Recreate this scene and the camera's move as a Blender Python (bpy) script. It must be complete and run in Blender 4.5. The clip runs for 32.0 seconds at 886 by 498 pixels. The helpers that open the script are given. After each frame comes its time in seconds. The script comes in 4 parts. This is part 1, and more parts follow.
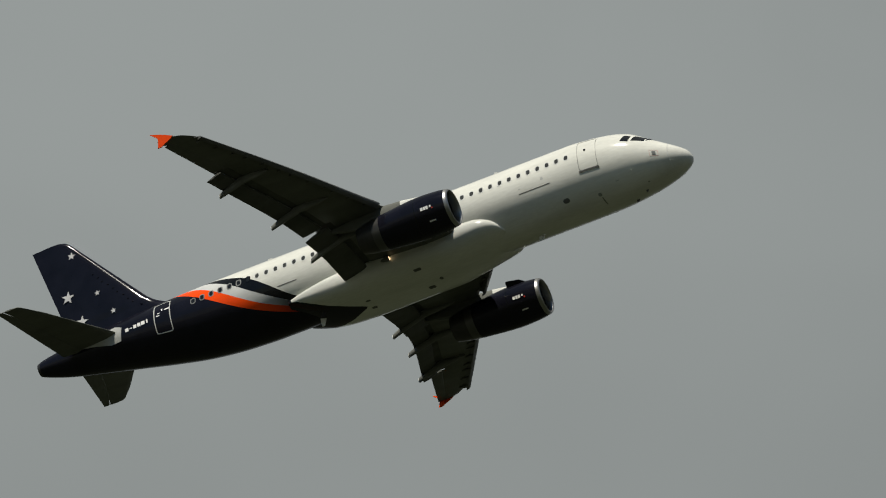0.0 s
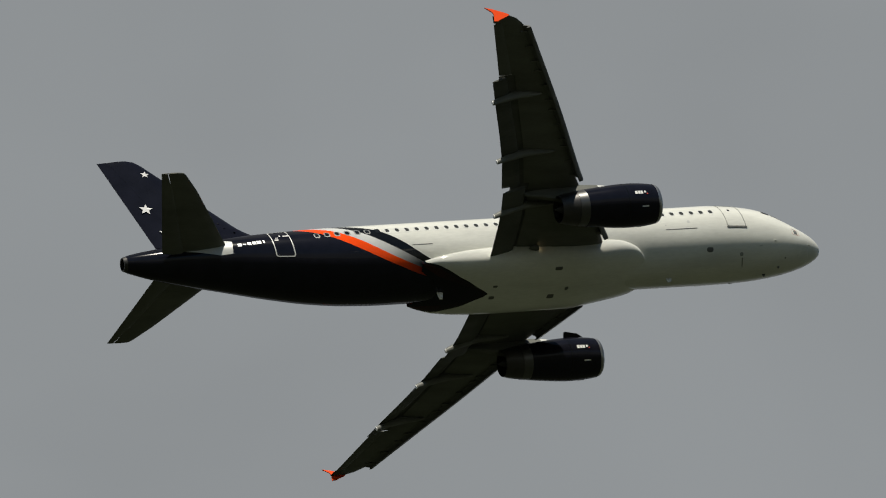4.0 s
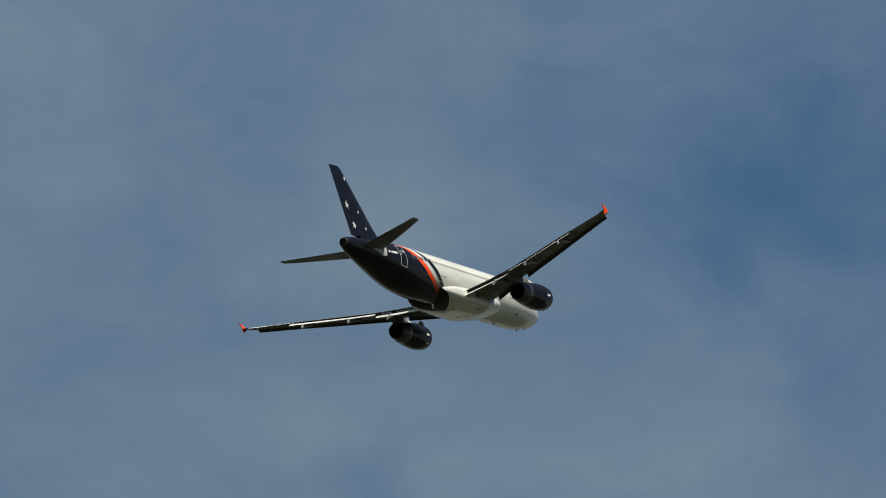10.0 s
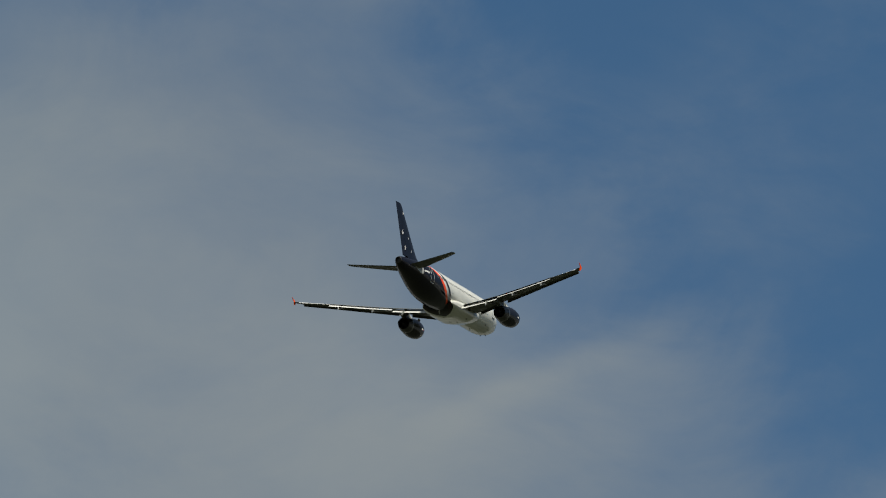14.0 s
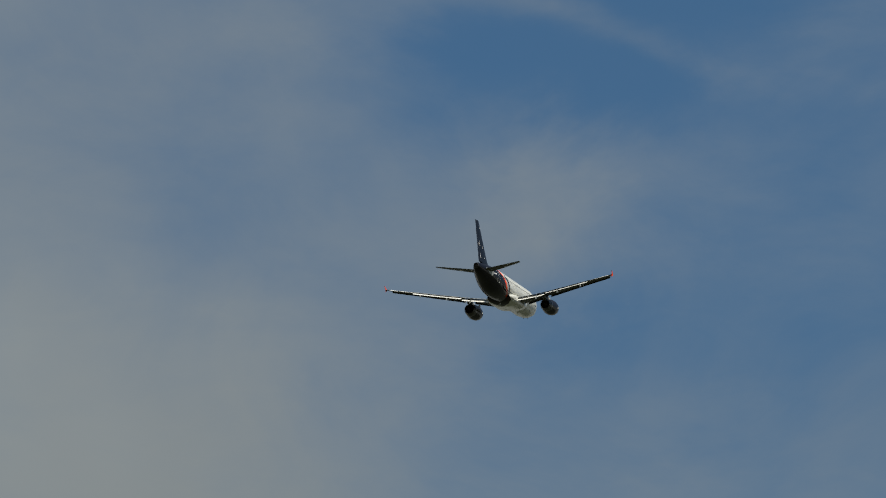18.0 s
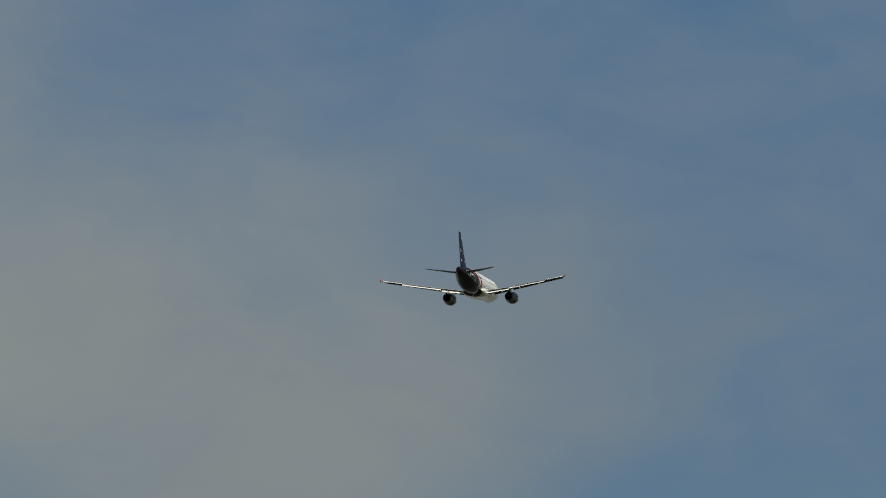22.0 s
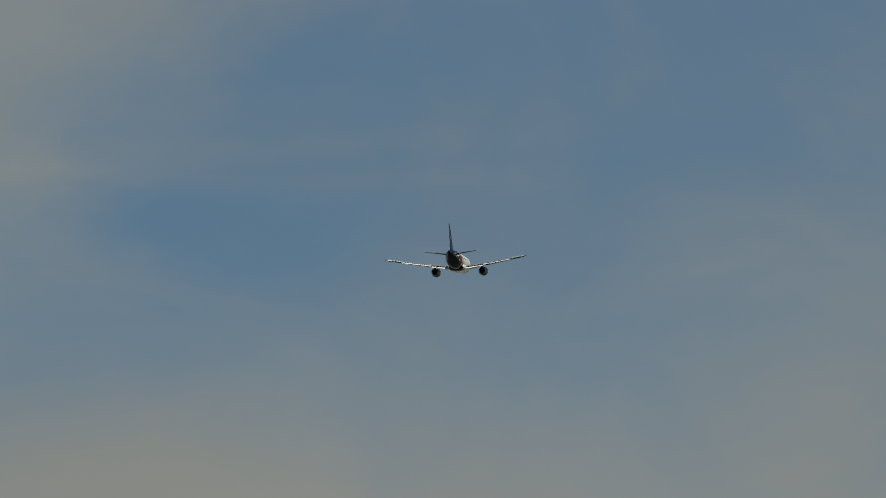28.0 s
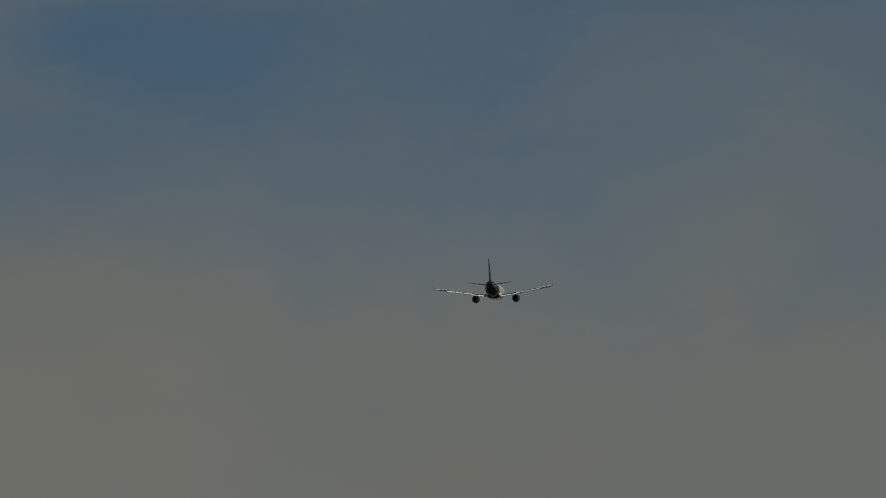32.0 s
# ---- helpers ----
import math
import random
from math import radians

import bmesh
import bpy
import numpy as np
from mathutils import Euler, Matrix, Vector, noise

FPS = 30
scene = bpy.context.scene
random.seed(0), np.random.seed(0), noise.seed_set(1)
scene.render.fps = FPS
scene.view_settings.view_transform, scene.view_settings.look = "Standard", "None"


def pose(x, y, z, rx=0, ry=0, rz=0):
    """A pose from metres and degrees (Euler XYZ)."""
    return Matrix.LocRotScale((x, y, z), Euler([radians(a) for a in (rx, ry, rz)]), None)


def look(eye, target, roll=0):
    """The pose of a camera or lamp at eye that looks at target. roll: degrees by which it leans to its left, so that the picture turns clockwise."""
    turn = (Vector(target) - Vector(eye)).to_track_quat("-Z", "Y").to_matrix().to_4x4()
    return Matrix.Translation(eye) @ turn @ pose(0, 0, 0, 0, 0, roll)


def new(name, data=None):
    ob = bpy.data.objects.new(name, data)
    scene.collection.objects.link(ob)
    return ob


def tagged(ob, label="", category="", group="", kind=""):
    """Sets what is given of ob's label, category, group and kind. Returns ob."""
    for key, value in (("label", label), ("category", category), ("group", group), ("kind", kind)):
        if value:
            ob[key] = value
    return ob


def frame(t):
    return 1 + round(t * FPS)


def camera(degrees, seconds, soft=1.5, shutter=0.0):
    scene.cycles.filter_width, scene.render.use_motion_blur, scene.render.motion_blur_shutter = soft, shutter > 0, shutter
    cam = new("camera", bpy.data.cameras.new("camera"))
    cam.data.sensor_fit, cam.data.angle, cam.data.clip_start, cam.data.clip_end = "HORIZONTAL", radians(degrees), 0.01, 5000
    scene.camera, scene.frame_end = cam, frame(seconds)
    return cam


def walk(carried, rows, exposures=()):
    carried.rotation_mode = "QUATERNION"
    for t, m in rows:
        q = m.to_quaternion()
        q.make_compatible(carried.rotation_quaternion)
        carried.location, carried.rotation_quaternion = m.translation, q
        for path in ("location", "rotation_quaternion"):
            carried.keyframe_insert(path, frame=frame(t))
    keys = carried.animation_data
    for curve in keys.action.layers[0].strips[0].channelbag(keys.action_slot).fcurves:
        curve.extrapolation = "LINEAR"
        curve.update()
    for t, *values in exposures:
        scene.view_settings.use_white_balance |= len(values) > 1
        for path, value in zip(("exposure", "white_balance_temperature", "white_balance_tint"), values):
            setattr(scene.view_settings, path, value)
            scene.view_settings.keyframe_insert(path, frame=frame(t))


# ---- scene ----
# ---- camera: one long lens on a tripod at eye height, panning after the aircraft ----
cam = camera(5.648, 32.0, soft=1.1)


def aim(pan, tilt, roll):
    """The camera's pose: degrees clockwise from +y, up from the horizon, and lean to the right."""
    return pose(0, 0, 1.7, 90 + tilt, 0, -pan) @ pose(0, 0, 0, 0, 0, -roll)


# seconds, pan, tilt, roll
VIEW = [(0, -96.868, 27.016, -0.57), (0.5, -92.214, 28.395, -0.46), (1, -87.344, 29.762, -0.20), (1.5, -82.018, 30.887, -0.07), (2, -76.526, 31.872, 0.09),
    (2.5, -70.929, 32.640, 0.25), (3, -65.445, 33.211, -0.00), (3.5, -60.003, 33.756, 0.03), (4, -54.297, 33.960, 0.22), (4.5, -48.835, 34.004, 0.61),
    (5, -44.007, 33.703, 0.53), (5.5, -39.581, 33.268, 0.45), (6, -35.574, 32.735, 0.35), (6.5, -31.974, 32.126, 0.27), (7, -28.931, 31.476, 0.55),
    (7.5, -26.135, 30.785, 1.01), (8, -23.748, 30.060, 1.20), (8.5, -21.485, 29.492, 0.91), (9, -19.456, 28.938, 0.56), (9.5, -17.828, 28.334, -0.28),
    (10, -16.386, 27.700, -0.83), (10.5, -15.043, 27.073, -1.14), (11, -13.874, 26.500, -0.81), (11.5, -12.756, 25.930, -0.80), (12, -11.797, 25.364, -0.81),
    (12.5, -11.042, 24.830, -0.52), (13, -10.256, 24.288, -0.27), (13.5, -9.504, 23.921, -0.21), (14.5, -8.100, 22.929, -0.19), (15.5, -6.922, 22.009, -0.16),
    (16, -6.509, 21.523, -0.16), (16.5, -6.238, 21.110, -0.21), (17, -5.972, 20.736, -0.20), (17.5, -5.649, 20.365, -0.13), (18, -5.268, 20.020, -0.01),
    (18.5, -4.828, 19.691, 0.24), (19, -4.298, 19.368, 0.46), (19.5, -3.850, 19.067, 0.50), (20, -3.572, 18.795, 0.41), (20.5, -3.448, 18.469, 0.07),
    (21, -3.293, 18.114, -0.20), (21.5, -3.041, 17.789, -0.33), (22, -2.694, 17.494, -0.39), (22.5, -2.349, 17.230, -0.26), (23, -2.083, 16.941, -0.07),
    (23.5, -1.923, 16.673, 0.14), (24, -1.781, 16.446, 0.24), (24.5, -1.685, 16.244, 0.06), (25, -1.564, 16.001, -0.12), (25.5, -1.342, 15.744, -0.09),
    (26.5, -0.959, 15.304, 0.03), (27.5, -0.644, 14.879, 0.14), (28, -0.521, 14.692, 0.18), (28.5, -0.407, 14.530, 0.13), (29, -0.295, 14.400, 0.06),
    (29.5, -0.175, 14.280, 0.04), (30, -0.065, 14.129, -0.01), (30.5, 0.009, 13.985, -0.17), (31, 0.016, 13.859, -0.28), (31.5, -0.030, 13.715, -0.19),
    (32, -0.014, 13.534, 0.17)]
walk(cam, [(t, aim(p, e, r)) for t, p, e, r in VIEW],
     [(0, 0.05), (4.3, 0.05), (7.0, 0.22), (7.5, 0.35), (8.0, 0.42), (9.0, 0.36), (10.5, 0.34), (11.5, 0.33), (13.0, 0.28), (17.0, 0.26), (21.0, 0.26), (25.0, 0.21), (30.0, 0.18), (31.1, 0.18), (31.4, 0.13), (31.7, -0.2), (32.0, -0.6)])

# ---- light: high sun behind the camera's first view, broken cloud ----
SUN_AZ, SUN_EL = 121.0, 61.0
sun = new("sun", bpy.data.lights.new("sun", "SUN"))
sun.data.energy, sun.data.angle, sun.data.color = 5.0, radians(0.6), (1.0, 0.94, 0.82)
sun.matrix_world = look((0, 0, 0), [-c for c in (math.sin(radians(SUN_AZ)) * math.cos(radians(SUN_EL)), math.cos(radians(SUN_AZ)) * math.cos(radians(SUN_EL)), math.sin(radians(SUN_EL)))])

# soft masses of cloud and the thinner places between them: azimuth, elevation, half-widths in degrees, strength
CLOUDS_WEST = [(-31.87, 32.85, 1.5, 0.9, 0.22), (-27.51, 30.09, 2.4, 1.5, -0.19), (-21.9, 27.5, 1.1, 0.45, 0.24), (-20.89, 28.45, 1.6, 0.5, -0.2), (-18.05, 28.42, 0.9, 0.6, -0.2),
          (-16.7, 27.82, 0.5, 0.4, 0.22), (-16.59, 25.07, 0.5, 0.4, 0.26), (-16.58, 30.26, 0.9, 0.6, -0.2), (-15.24, 25.11, 1.5, 0.9, -0.1), (-13.91, 27.88, 0.9, 0.6, -0.13),
          (-13.01, 25.63, 0.9, 0.6, 0.18), (-12.99, 24.76, 0.5, 0.4, 0.13), (-12.94, 22.88, 2.4, 1.5, 0.48), (-11.11, 27.02, 2.4, 1.5, -0.21), (-10.27, 25.67, 1.6, 0.5, -0.2),
          (-9.21, 24.73, 0.5, 0.4, -0.1)]
CLOUDS_MIDDLE = [(-9.21, 25.23, 0.5, 0.4, 0.24), (-9.18, 22.01, 2.4, 1.5, 0.38), (-9.14, 20.13, 0.5, 0.4, 0.22), (-7.93, 21.37, 0.5, 0.4, -0.12), (-7.88, 18.63, 2.4, 1.5, 0.55),
          (-7.54, 24.78, 2.4, 1.5, -0.28), (-7.4, 22.8, 0.6, 0.4, 0.3), (-7.3, 23.3, 0.6, 0.4, -0.28), (-6.61, 21.39, 0.5, 0.4, 0.11), (-6.5, 20.15, 1.6, 0.5, -0.16),
          (-5.87, 16.72, 0.5, 0.4, 0.18), (-5.15, 22.9, 1.5, 0.9, -0.2), (-4.77, 19.41, 0.5, 0.4, -0.12), (-4.7, 21.6, 0.5, 0.4, 0.2), (-4.63, 21.21, 1.6, 0.5, -0.35),
          (-4.59, 16.73, 2.4, 1.5, 0.45)]
CLOUDS_NORTH = [(-4.59, 20.29, 0.5, 0.4, 0.32), (-4.35, 15.08, 1.5, 0.9, 0.22), (-3.95, 18.64, 1.6, 0.5, -0.15), (-3.95, 19.51, 1.6, 0.5, -0.23), (-3.83, 22.02, 0.5, 0.4, -0.17),
          (-3.82, 22.89, 1.5, 0.9, -0.14), (-3.09, 16.07, 0.9, 0.6, 0.12), (-3.08, 14.19, 1.6, 0.5, -0.16), (-3.07, 13.32, 1.6, 0.5, 0.05), (-2.63, 20.51, 0.5, 0.4, -0.11),
          (-2.6, 14.8, 0.9, 0.3, -0.15), (-1.81, 13.33, 2.4, 1.5, 0.06), (-0.5, 15.2, 3, 0.7, -0.1), (-0.52, 16.07, 1.6, 0.5, -0.09), (2.03, 14.17, 1.5, 0.9, 0.2)]
CLOUDS_THIN = [(-18.6, 26.4, 1.6, 0.6, 0.18), (-26.4, 29.9, 1.7, 1.1, 0.2), (-9, 26.6, 1.2, 0.6, -0.15), (-12.3, 24.2, 1.5, 0.6, 0.08), (-28.11, 31.47, 0.8, 0.6, 0.06), (-26.49, 30.37, 1.5, 0.9, -0.1), (-20.28, 27.88, 1.5, 0.9, 0.08), (-18.66, 28.93, 1.5, 0.9, 0.14), (-14.7, 27.56, 0.8, 0.6, -0.09),
          (-14.68, 26.49, 2.4, 1.5, 0.21), (-12.62, 25.32, 0.8, 0.6, -0.07), (-11.51, 26.51, 0.8, 0.6, 0.12), (-11.04, 24.28, 0.8, 0.6, 0.08), (-11.03, 23.22, 2.4, 1.5, 0.12),
          (-9.49, 24.29, 1.5, 0.9, 0.12), (-7.92, 25.34, 0.8, 0.6, -0.16), (-7.54, 20, 2.4, 1.5, 0.08), (-4.22, 21.52, 0.8, 0.6, -0.07), (-4.21, 22.58, 2.4, 1.5, -0.13),
          (-3.03, 18.94, 2.4, 1.5, -0.07)]
CLOUD_EDGES = [(-29, 29.47, 0.9, 0.6, 0.12), (-28.19, 31.59, 1.5, 0.9, 0.11), (-23.25, 30.97, 1.5, 0.9, -0.16), (-17.88, 28.32, 1.5, 0.9, 0.06), (-16.99, 26.23, 0.5, 0.4, -0.17), (-16.19, 25.73, 1.5, 0.9, 0.08),
          (-13.87, 28.42, 1.6, 0.5, -0.12), (-13.85, 26.83, 0.5, 0.4, -0.13), (-12.27, 25.77, 0.9, 0.6, -0.16), (-12.27, 27.36, 0.9, 0.6, 0.11), (-12.18, 23.47, 1.6, 0.5, 0.06), (-10.65, 25.08, 1.6, 0.5, 0.12),
          (-8.31, 25.61, 1.6, 0.5, -0.17), (-7.86, 20.98, 1.6, 0.5, 0.06), (-7.57, 22.95, 0.5, 0.4, -0.19), (-7.56, 23.48, 0.5, 0.4, 0.22), (-7.53, 25.07, 1.6, 0.5, -0.08)]
CLOUD_GAPS = [(-6.36, 22.06, 1.6, 0.5, -0.11), (-6.35, 21.53, 0.5, 0.4, 0.14), (-5.6, 21.53, 0.5, 0.4, 0.22), (-5.59, 19.94, 1.6, 0.5, 0.15), (-4.39, 16.78, 1.6, 0.5, 0.05), (-4.12, 14.66, 0.9, 0.6, 0.09),
          (-4.07, 22.06, 1.5, 0.9, -0.13), (-3.67, 18.38, 0.9, 0.6, 0.07), (-3.32, 21.52, 0.5, 0.4, -0.1), (-2.92, 18.91, 0.9, 0.6, 0.08), (-2.6, 13.32, 1.5, 0.9, 0.14), (-1.93, 15.21, 0.9, 0.6, -0.13),
          (-0.68, 19.43, 0.9, 0.6, -0.18), (0.3, 13.86, 0.9, 0.6, -0.07), (1.01, 16.26, 1.5, 0.9, -0.06), (1.76, 14.39, 0.5, 0.4, -0.1), (2.5, 15.44, 0.9, 0.6, 0.08)]
CLOUD_LUMPS = [(-10.84, 25.73, 0.9, 0.45, -0.1), (-10.6, 25.33, 0.8, 0.3, -0.07), (-9.28, 24.62, 0.6, 0.45, 0.1), (-12.8, 25.63, 0.6, 0.6, 0.05), (-4.02, 20.63, 0.6, 0.3, 0.1), (-4.91, 19.73, 0.4, 0.4, 0.12),
          (-5.33, 20.31, 0.5, 0.4, 0.06), (-1.98, 17.42, 0.45, 0.5, 0.11), (-2.47, 16.31, 0.4, 0.45, 0.1), (-1.5, 16.02, 0.5, 0.35, -0.07), (-3.42, 17.89, 0.6, 0.3, 0.06), (-2.77, 15.56, 0.5, 0.4, -0.14),
          (-1.87, 14.85, 0.9, 0.3, -0.08), (-2.76, 14.55, 0.5, 0.3, 0.1), (-1.12, 13.99, 0.8, 0.4, 0.05), (-11.89, 25.98, 0.9, 0.6, 0.1), (-10.89, 26.46, 0.7, 0.5, 0.06), (-28.43, 31.98, 1.2, 0.9, -0.05),
          (-26.46, 30.21, 0.9, 0.5, -0.1), (-1.57, 16.42, 0.5, 0.35, 0.08)]
# long thin streaks: azimuth, elevation, half-length, half-width, slope in degrees, strength
STREAKS = [(-11.7, 27.7, 0.8, 0.1, -31, 0.2), (-8.0, 22.65, 1.1, 0.13, 22, 0.22), (-4.4, 21.6, 1.7, 0.16, -15, 0.15), (-5.3, 21.9, 0.8, 0.25, -12, 0.08),
           (-2.5, 15.15, 1.1, 0.07, -1, 0.12), (-3.85, 21.4, 0.6, 0.12, -19, 0.12),
           (-9.16, 25.27, 0.45, 0.1, 38, 0.07), (-3.9, 21.27, 0.8, 0.12, -18, 0.13), (-0.98, 15.09, 1.0, 0.09, 2, 0.08), (-1.76, 15.32, 1.3, 0.1, 3, 0.13), (-2.62, 15.11, 0.5, 0.05, 0, -0.05), (-0.28, 17.66, 0.5, 0.12, -25, 0.05), (-4.12, 21.41, 0.8, 0.1, -19, 0.12)]


def make_world():
    world = bpy.data.worlds.new("sky")
    scene.world = world
    world.use_nodes = True
    tree = world.node_tree
    tree.nodes.clear()
    add, link = tree.nodes.new, tree.links.new

    def maths(kind, a, b=None, c=None, clamp=False):
        node = add("ShaderNodeMath")
        node.operation, node.use_clamp = kind, clamp
        for socket, value in zip(node.inputs, (a, b, c)):
            if isinstance(value, (int, float)):
                socket.default_value = value
            elif value is not None:
                link(value, socket)
        return node.outputs[0]

    sky = add("ShaderNodeTexSky")
    sky.sky_type, sky.sun_disc = "NISHITA", False
    sky.sun_elevation, sky.sun_rotation = radians(SUN_EL), radians(SUN_AZ)
    sky.air_density, sky.dust_density, sky.ozone_density = 1.0, 0.0, 4.0
    coord = add("ShaderNodeTexCoord").outputs["Generated"]
    split = add("ShaderNodeSeparateXYZ")
    link(coord, split.inputs[0])
    x, y, z = split.outputs
    az = maths("MULTIPLY", maths("ARCTAN2", x, y), 180 / math.pi)
    el = maths("MULTIPLY", maths("ARCSINE", z), 180 / math.pi)

    def noise_at(sx, sy, detail, rough, warp, out="Fac"):
        join = add("ShaderNodeCombineXYZ")
        link(maths("MULTIPLY", az, sx), join.inputs[0])
        link(maths("MULTIPLY", el, sy), join.inputs[1])
        node = add("ShaderNodeTexNoise")
        node.inputs["Scale"].default_value, node.inputs["Detail"].default_value = 1.0, detail
        node.inputs["Roughness"].default_value, node.inputs["Distortion"].default_value = rough, warp
        link(join.outputs[0], node.inputs["Vector"])
        return node.outputs[out]

    broad = noise_at(0.2, 0.34, 3.0, 0.5, 0.3)
    wisps = noise_at(0.5, 0.8, 7.0, 0.58, 0.6)
    fibres = noise_at(1.3, 3.2, 5.0, 0.55, 1.2)

    def ramp(value, low, high, out_low, out_high):
        node = add("ShaderNodeMapRange")
        node.interpolation_type = "SMOOTHSTEP"
        link(value, node.inputs["Value"])
        for name, v in zip(("From Min", "From Max", "To Min", "To Max"), (low, high, out_low, out_high)):
            node.inputs[name].default_value = v
        return node.outputs["Result"]

    cover = maths("ADD", ramp(az, -44, -29, 1.3, 0.34), ramp(el, 12.4, 14.4, 0.5, 0.0))
    cover = maths("ADD", cover, ramp(az, -135, -108, -0.85, 0.0))
    cover = maths("ADD", cover, ramp(az, -21, -12, 0.08, 0.0))
    cover = maths("ADD", cover, ramp(az, 12, 45, 0.0, -0.1))
    cover = maths("MULTIPLY_ADD", maths("SUBTRACT", wisps, 0.5), 0.6, cover)
    cover = maths("MULTIPLY_ADD", maths("SUBTRACT", fibres, 0.5), 0.11, cover)
    drift = noise_at(0.9, 1.3, 5.0, 0.6, 0.3, "Color")
    parts = add("ShaderNodeSeparateColor")
    link(drift, parts.inputs[0])
    az_bent = maths("MULTIPLY_ADD", maths("SUBTRACT", parts.outputs[0], 0.5), 1.1, az)
    el_bent = maths("MULTIPLY_ADD", maths("SUBTRACT", parts.outputs[1], 0.5), 0.7, el)

    def mass(a, e, a0, e0, ra, re, slope, amp, total):
        da, de = maths("SUBTRACT", a, a0), maths("SUBTRACT", e, e0)
        if slope:
            c, d = math.cos(radians(slope)), math.sin(radians(slope))
            da, de = maths("MULTIPLY_ADD", de, d, maths("MULTIPLY", da, c)), maths("MULTIPLY_ADD", da, -d, maths("MULTIPLY", de, c))
        u, v = maths("DIVIDE", da, ra), maths("DIVIDE", de, re)
        r2 = maths("MULTIPLY_ADD", u, u, maths("MULTIPLY", v, v))
        return maths("MULTIPLY_ADD", maths("EXPONENT", maths("MULTIPLY", r2, -1.0)), amp, total)

    for a0, e0, ra, re, amp in CLOUDS_WEST + CLOUDS_MIDDLE + CLOUDS_NORTH + CLOUDS_THIN + CLOUD_EDGES + CLOUD_GAPS + CLOUD_LUMPS:
        cover = mass(az_bent, el_bent, a0, e0, ra, re, 0, amp, cover)
    az_soft = maths("MULTIPLY_ADD", maths("SUBTRACT", parts.outputs[1], 0.5), 0.3, az)
    el_soft = maths("MULTIPLY_ADD", maths("SUBTRACT", parts.outputs[0], 0.5), 0.25, el)
    for a0, e0, ra, re, slope, amp in STREAKS:
        cover = mass(az_soft, el_soft, a0, e0, ra, re, slope, amp, cover)
    # thin out softly towards clear sky and towards full cover
    mask = maths("MULTIPLY", maths("SUBTRACT", cover, 0.1), 1.22)
    mask = maths("SMOOTH_MAX", maths("SMOOTH_MIN", mask, 1.0, 0.25), 0.0, 0.22)
    grey = add("ShaderNodeMix")
    grey.data_type = "RGBA"
    link(ramp(el, 12.0, 15.5, 0.0, 1.0), grey.inputs[0])
    grey.inputs[6].default_value = (4.32, 4.32, 3.82, 1)
    high = add("ShaderNodeMix")
    high.data_type = "RGBA"
    link(ramp(el, 15.5, 21.0, 0.0, 1.0), high.inputs[0])
    high.inputs[6].default_value = (3.7, 4.05, 3.95, 1)
    veil = add("ShaderNodeMix")
    veil.data_type = "RGBA"
    link(ramp(az, -15, -10, 0.0, 1.0), veil.inputs[0])
    veil.inputs[6].default_value, veil.inputs[7].default_value = (3.36, 4.32, 5.1, 1), (3.75, 4.25, 4.5, 1)
    link(veil.outputs[2], high.inputs[7])
    link(high.outputs[2], grey.inputs[7])
    shade = add("ShaderNodeMix")
    shade.data_type = "RGBA"
    shade.blend_type = "MULTIPLY"
    shade.inputs[0].default_value = 1.0
    west = add("ShaderNodeMix")
    west.data_type = "RGBA"
    link(ramp(az, -40, -22, 0.0, 1.0), west.inputs[0])
    far = add("ShaderNodeMix")
    far.data_type = "RGBA"
    link(ramp(az, -98, -65, 0.0, 1.0), far.inputs[0])
    far.inputs[6].default_value, far.inputs[7].default_value = (5.08, 5.48, 5.38, 1), (4.6, 4.88, 5.06, 1)
    link(far.outputs[2], west.inputs[6])
    link(grey.outputs[2], west.inputs[7])
    link(west.outputs[2], shade.inputs[6])
    tone = maths("MULTIPLY", ramp(broad, 0.25, 0.75, 0.95, 1.05), ramp(el, 24.5, 28.5, 0.96, 1.02))
    bank = maths("DIVIDE", maths("ADD", az, 80.0), 14.0)
    tone = maths("MULTIPLY", tone, maths("MULTIPLY_ADD", maths("EXPONENT", maths("MULTIPLY", maths("MULTIPLY", bank, bank), -1.0)), -0.13, 1.0))
    link(tone, shade.inputs[7])
    blend = add("ShaderNodeMix")
    blend.data_type = "RGBA"
    link(mask, blend.inputs[0])
    clear = add("ShaderNodeMix")
    clear.data_type, clear.blend_type = "RGBA", "MULTIPLY"
    clear.inputs[0].default_value = 1.0
    tint = add("ShaderNodeMix")
    tint.data_type = "RGBA"
    link(ramp(el, 13.5, 22.0, 0.0, 1.0), tint.inputs[0])
    tint.inputs[6].default_value, tint.inputs[7].default_value = (0.95, 1.0, 0.87, 1), (0.68, 0.93, 0.97, 1)
    link(tint.outputs[2], clear.inputs[7])
    link(sky.outputs[0], clear.inputs[6])
    link(clear.outputs[2], blend.inputs[6])
    link(shade.outputs[2], blend.inputs[7])
    back = add("ShaderNodeBackground")
    back.inputs["Strength"].default_value = 0.0555
    link(blend.outputs[2], back.inputs["Color"])
    link(back.outputs[0], add("ShaderNodeOutputWorld").inputs["Surface"])


make_world()


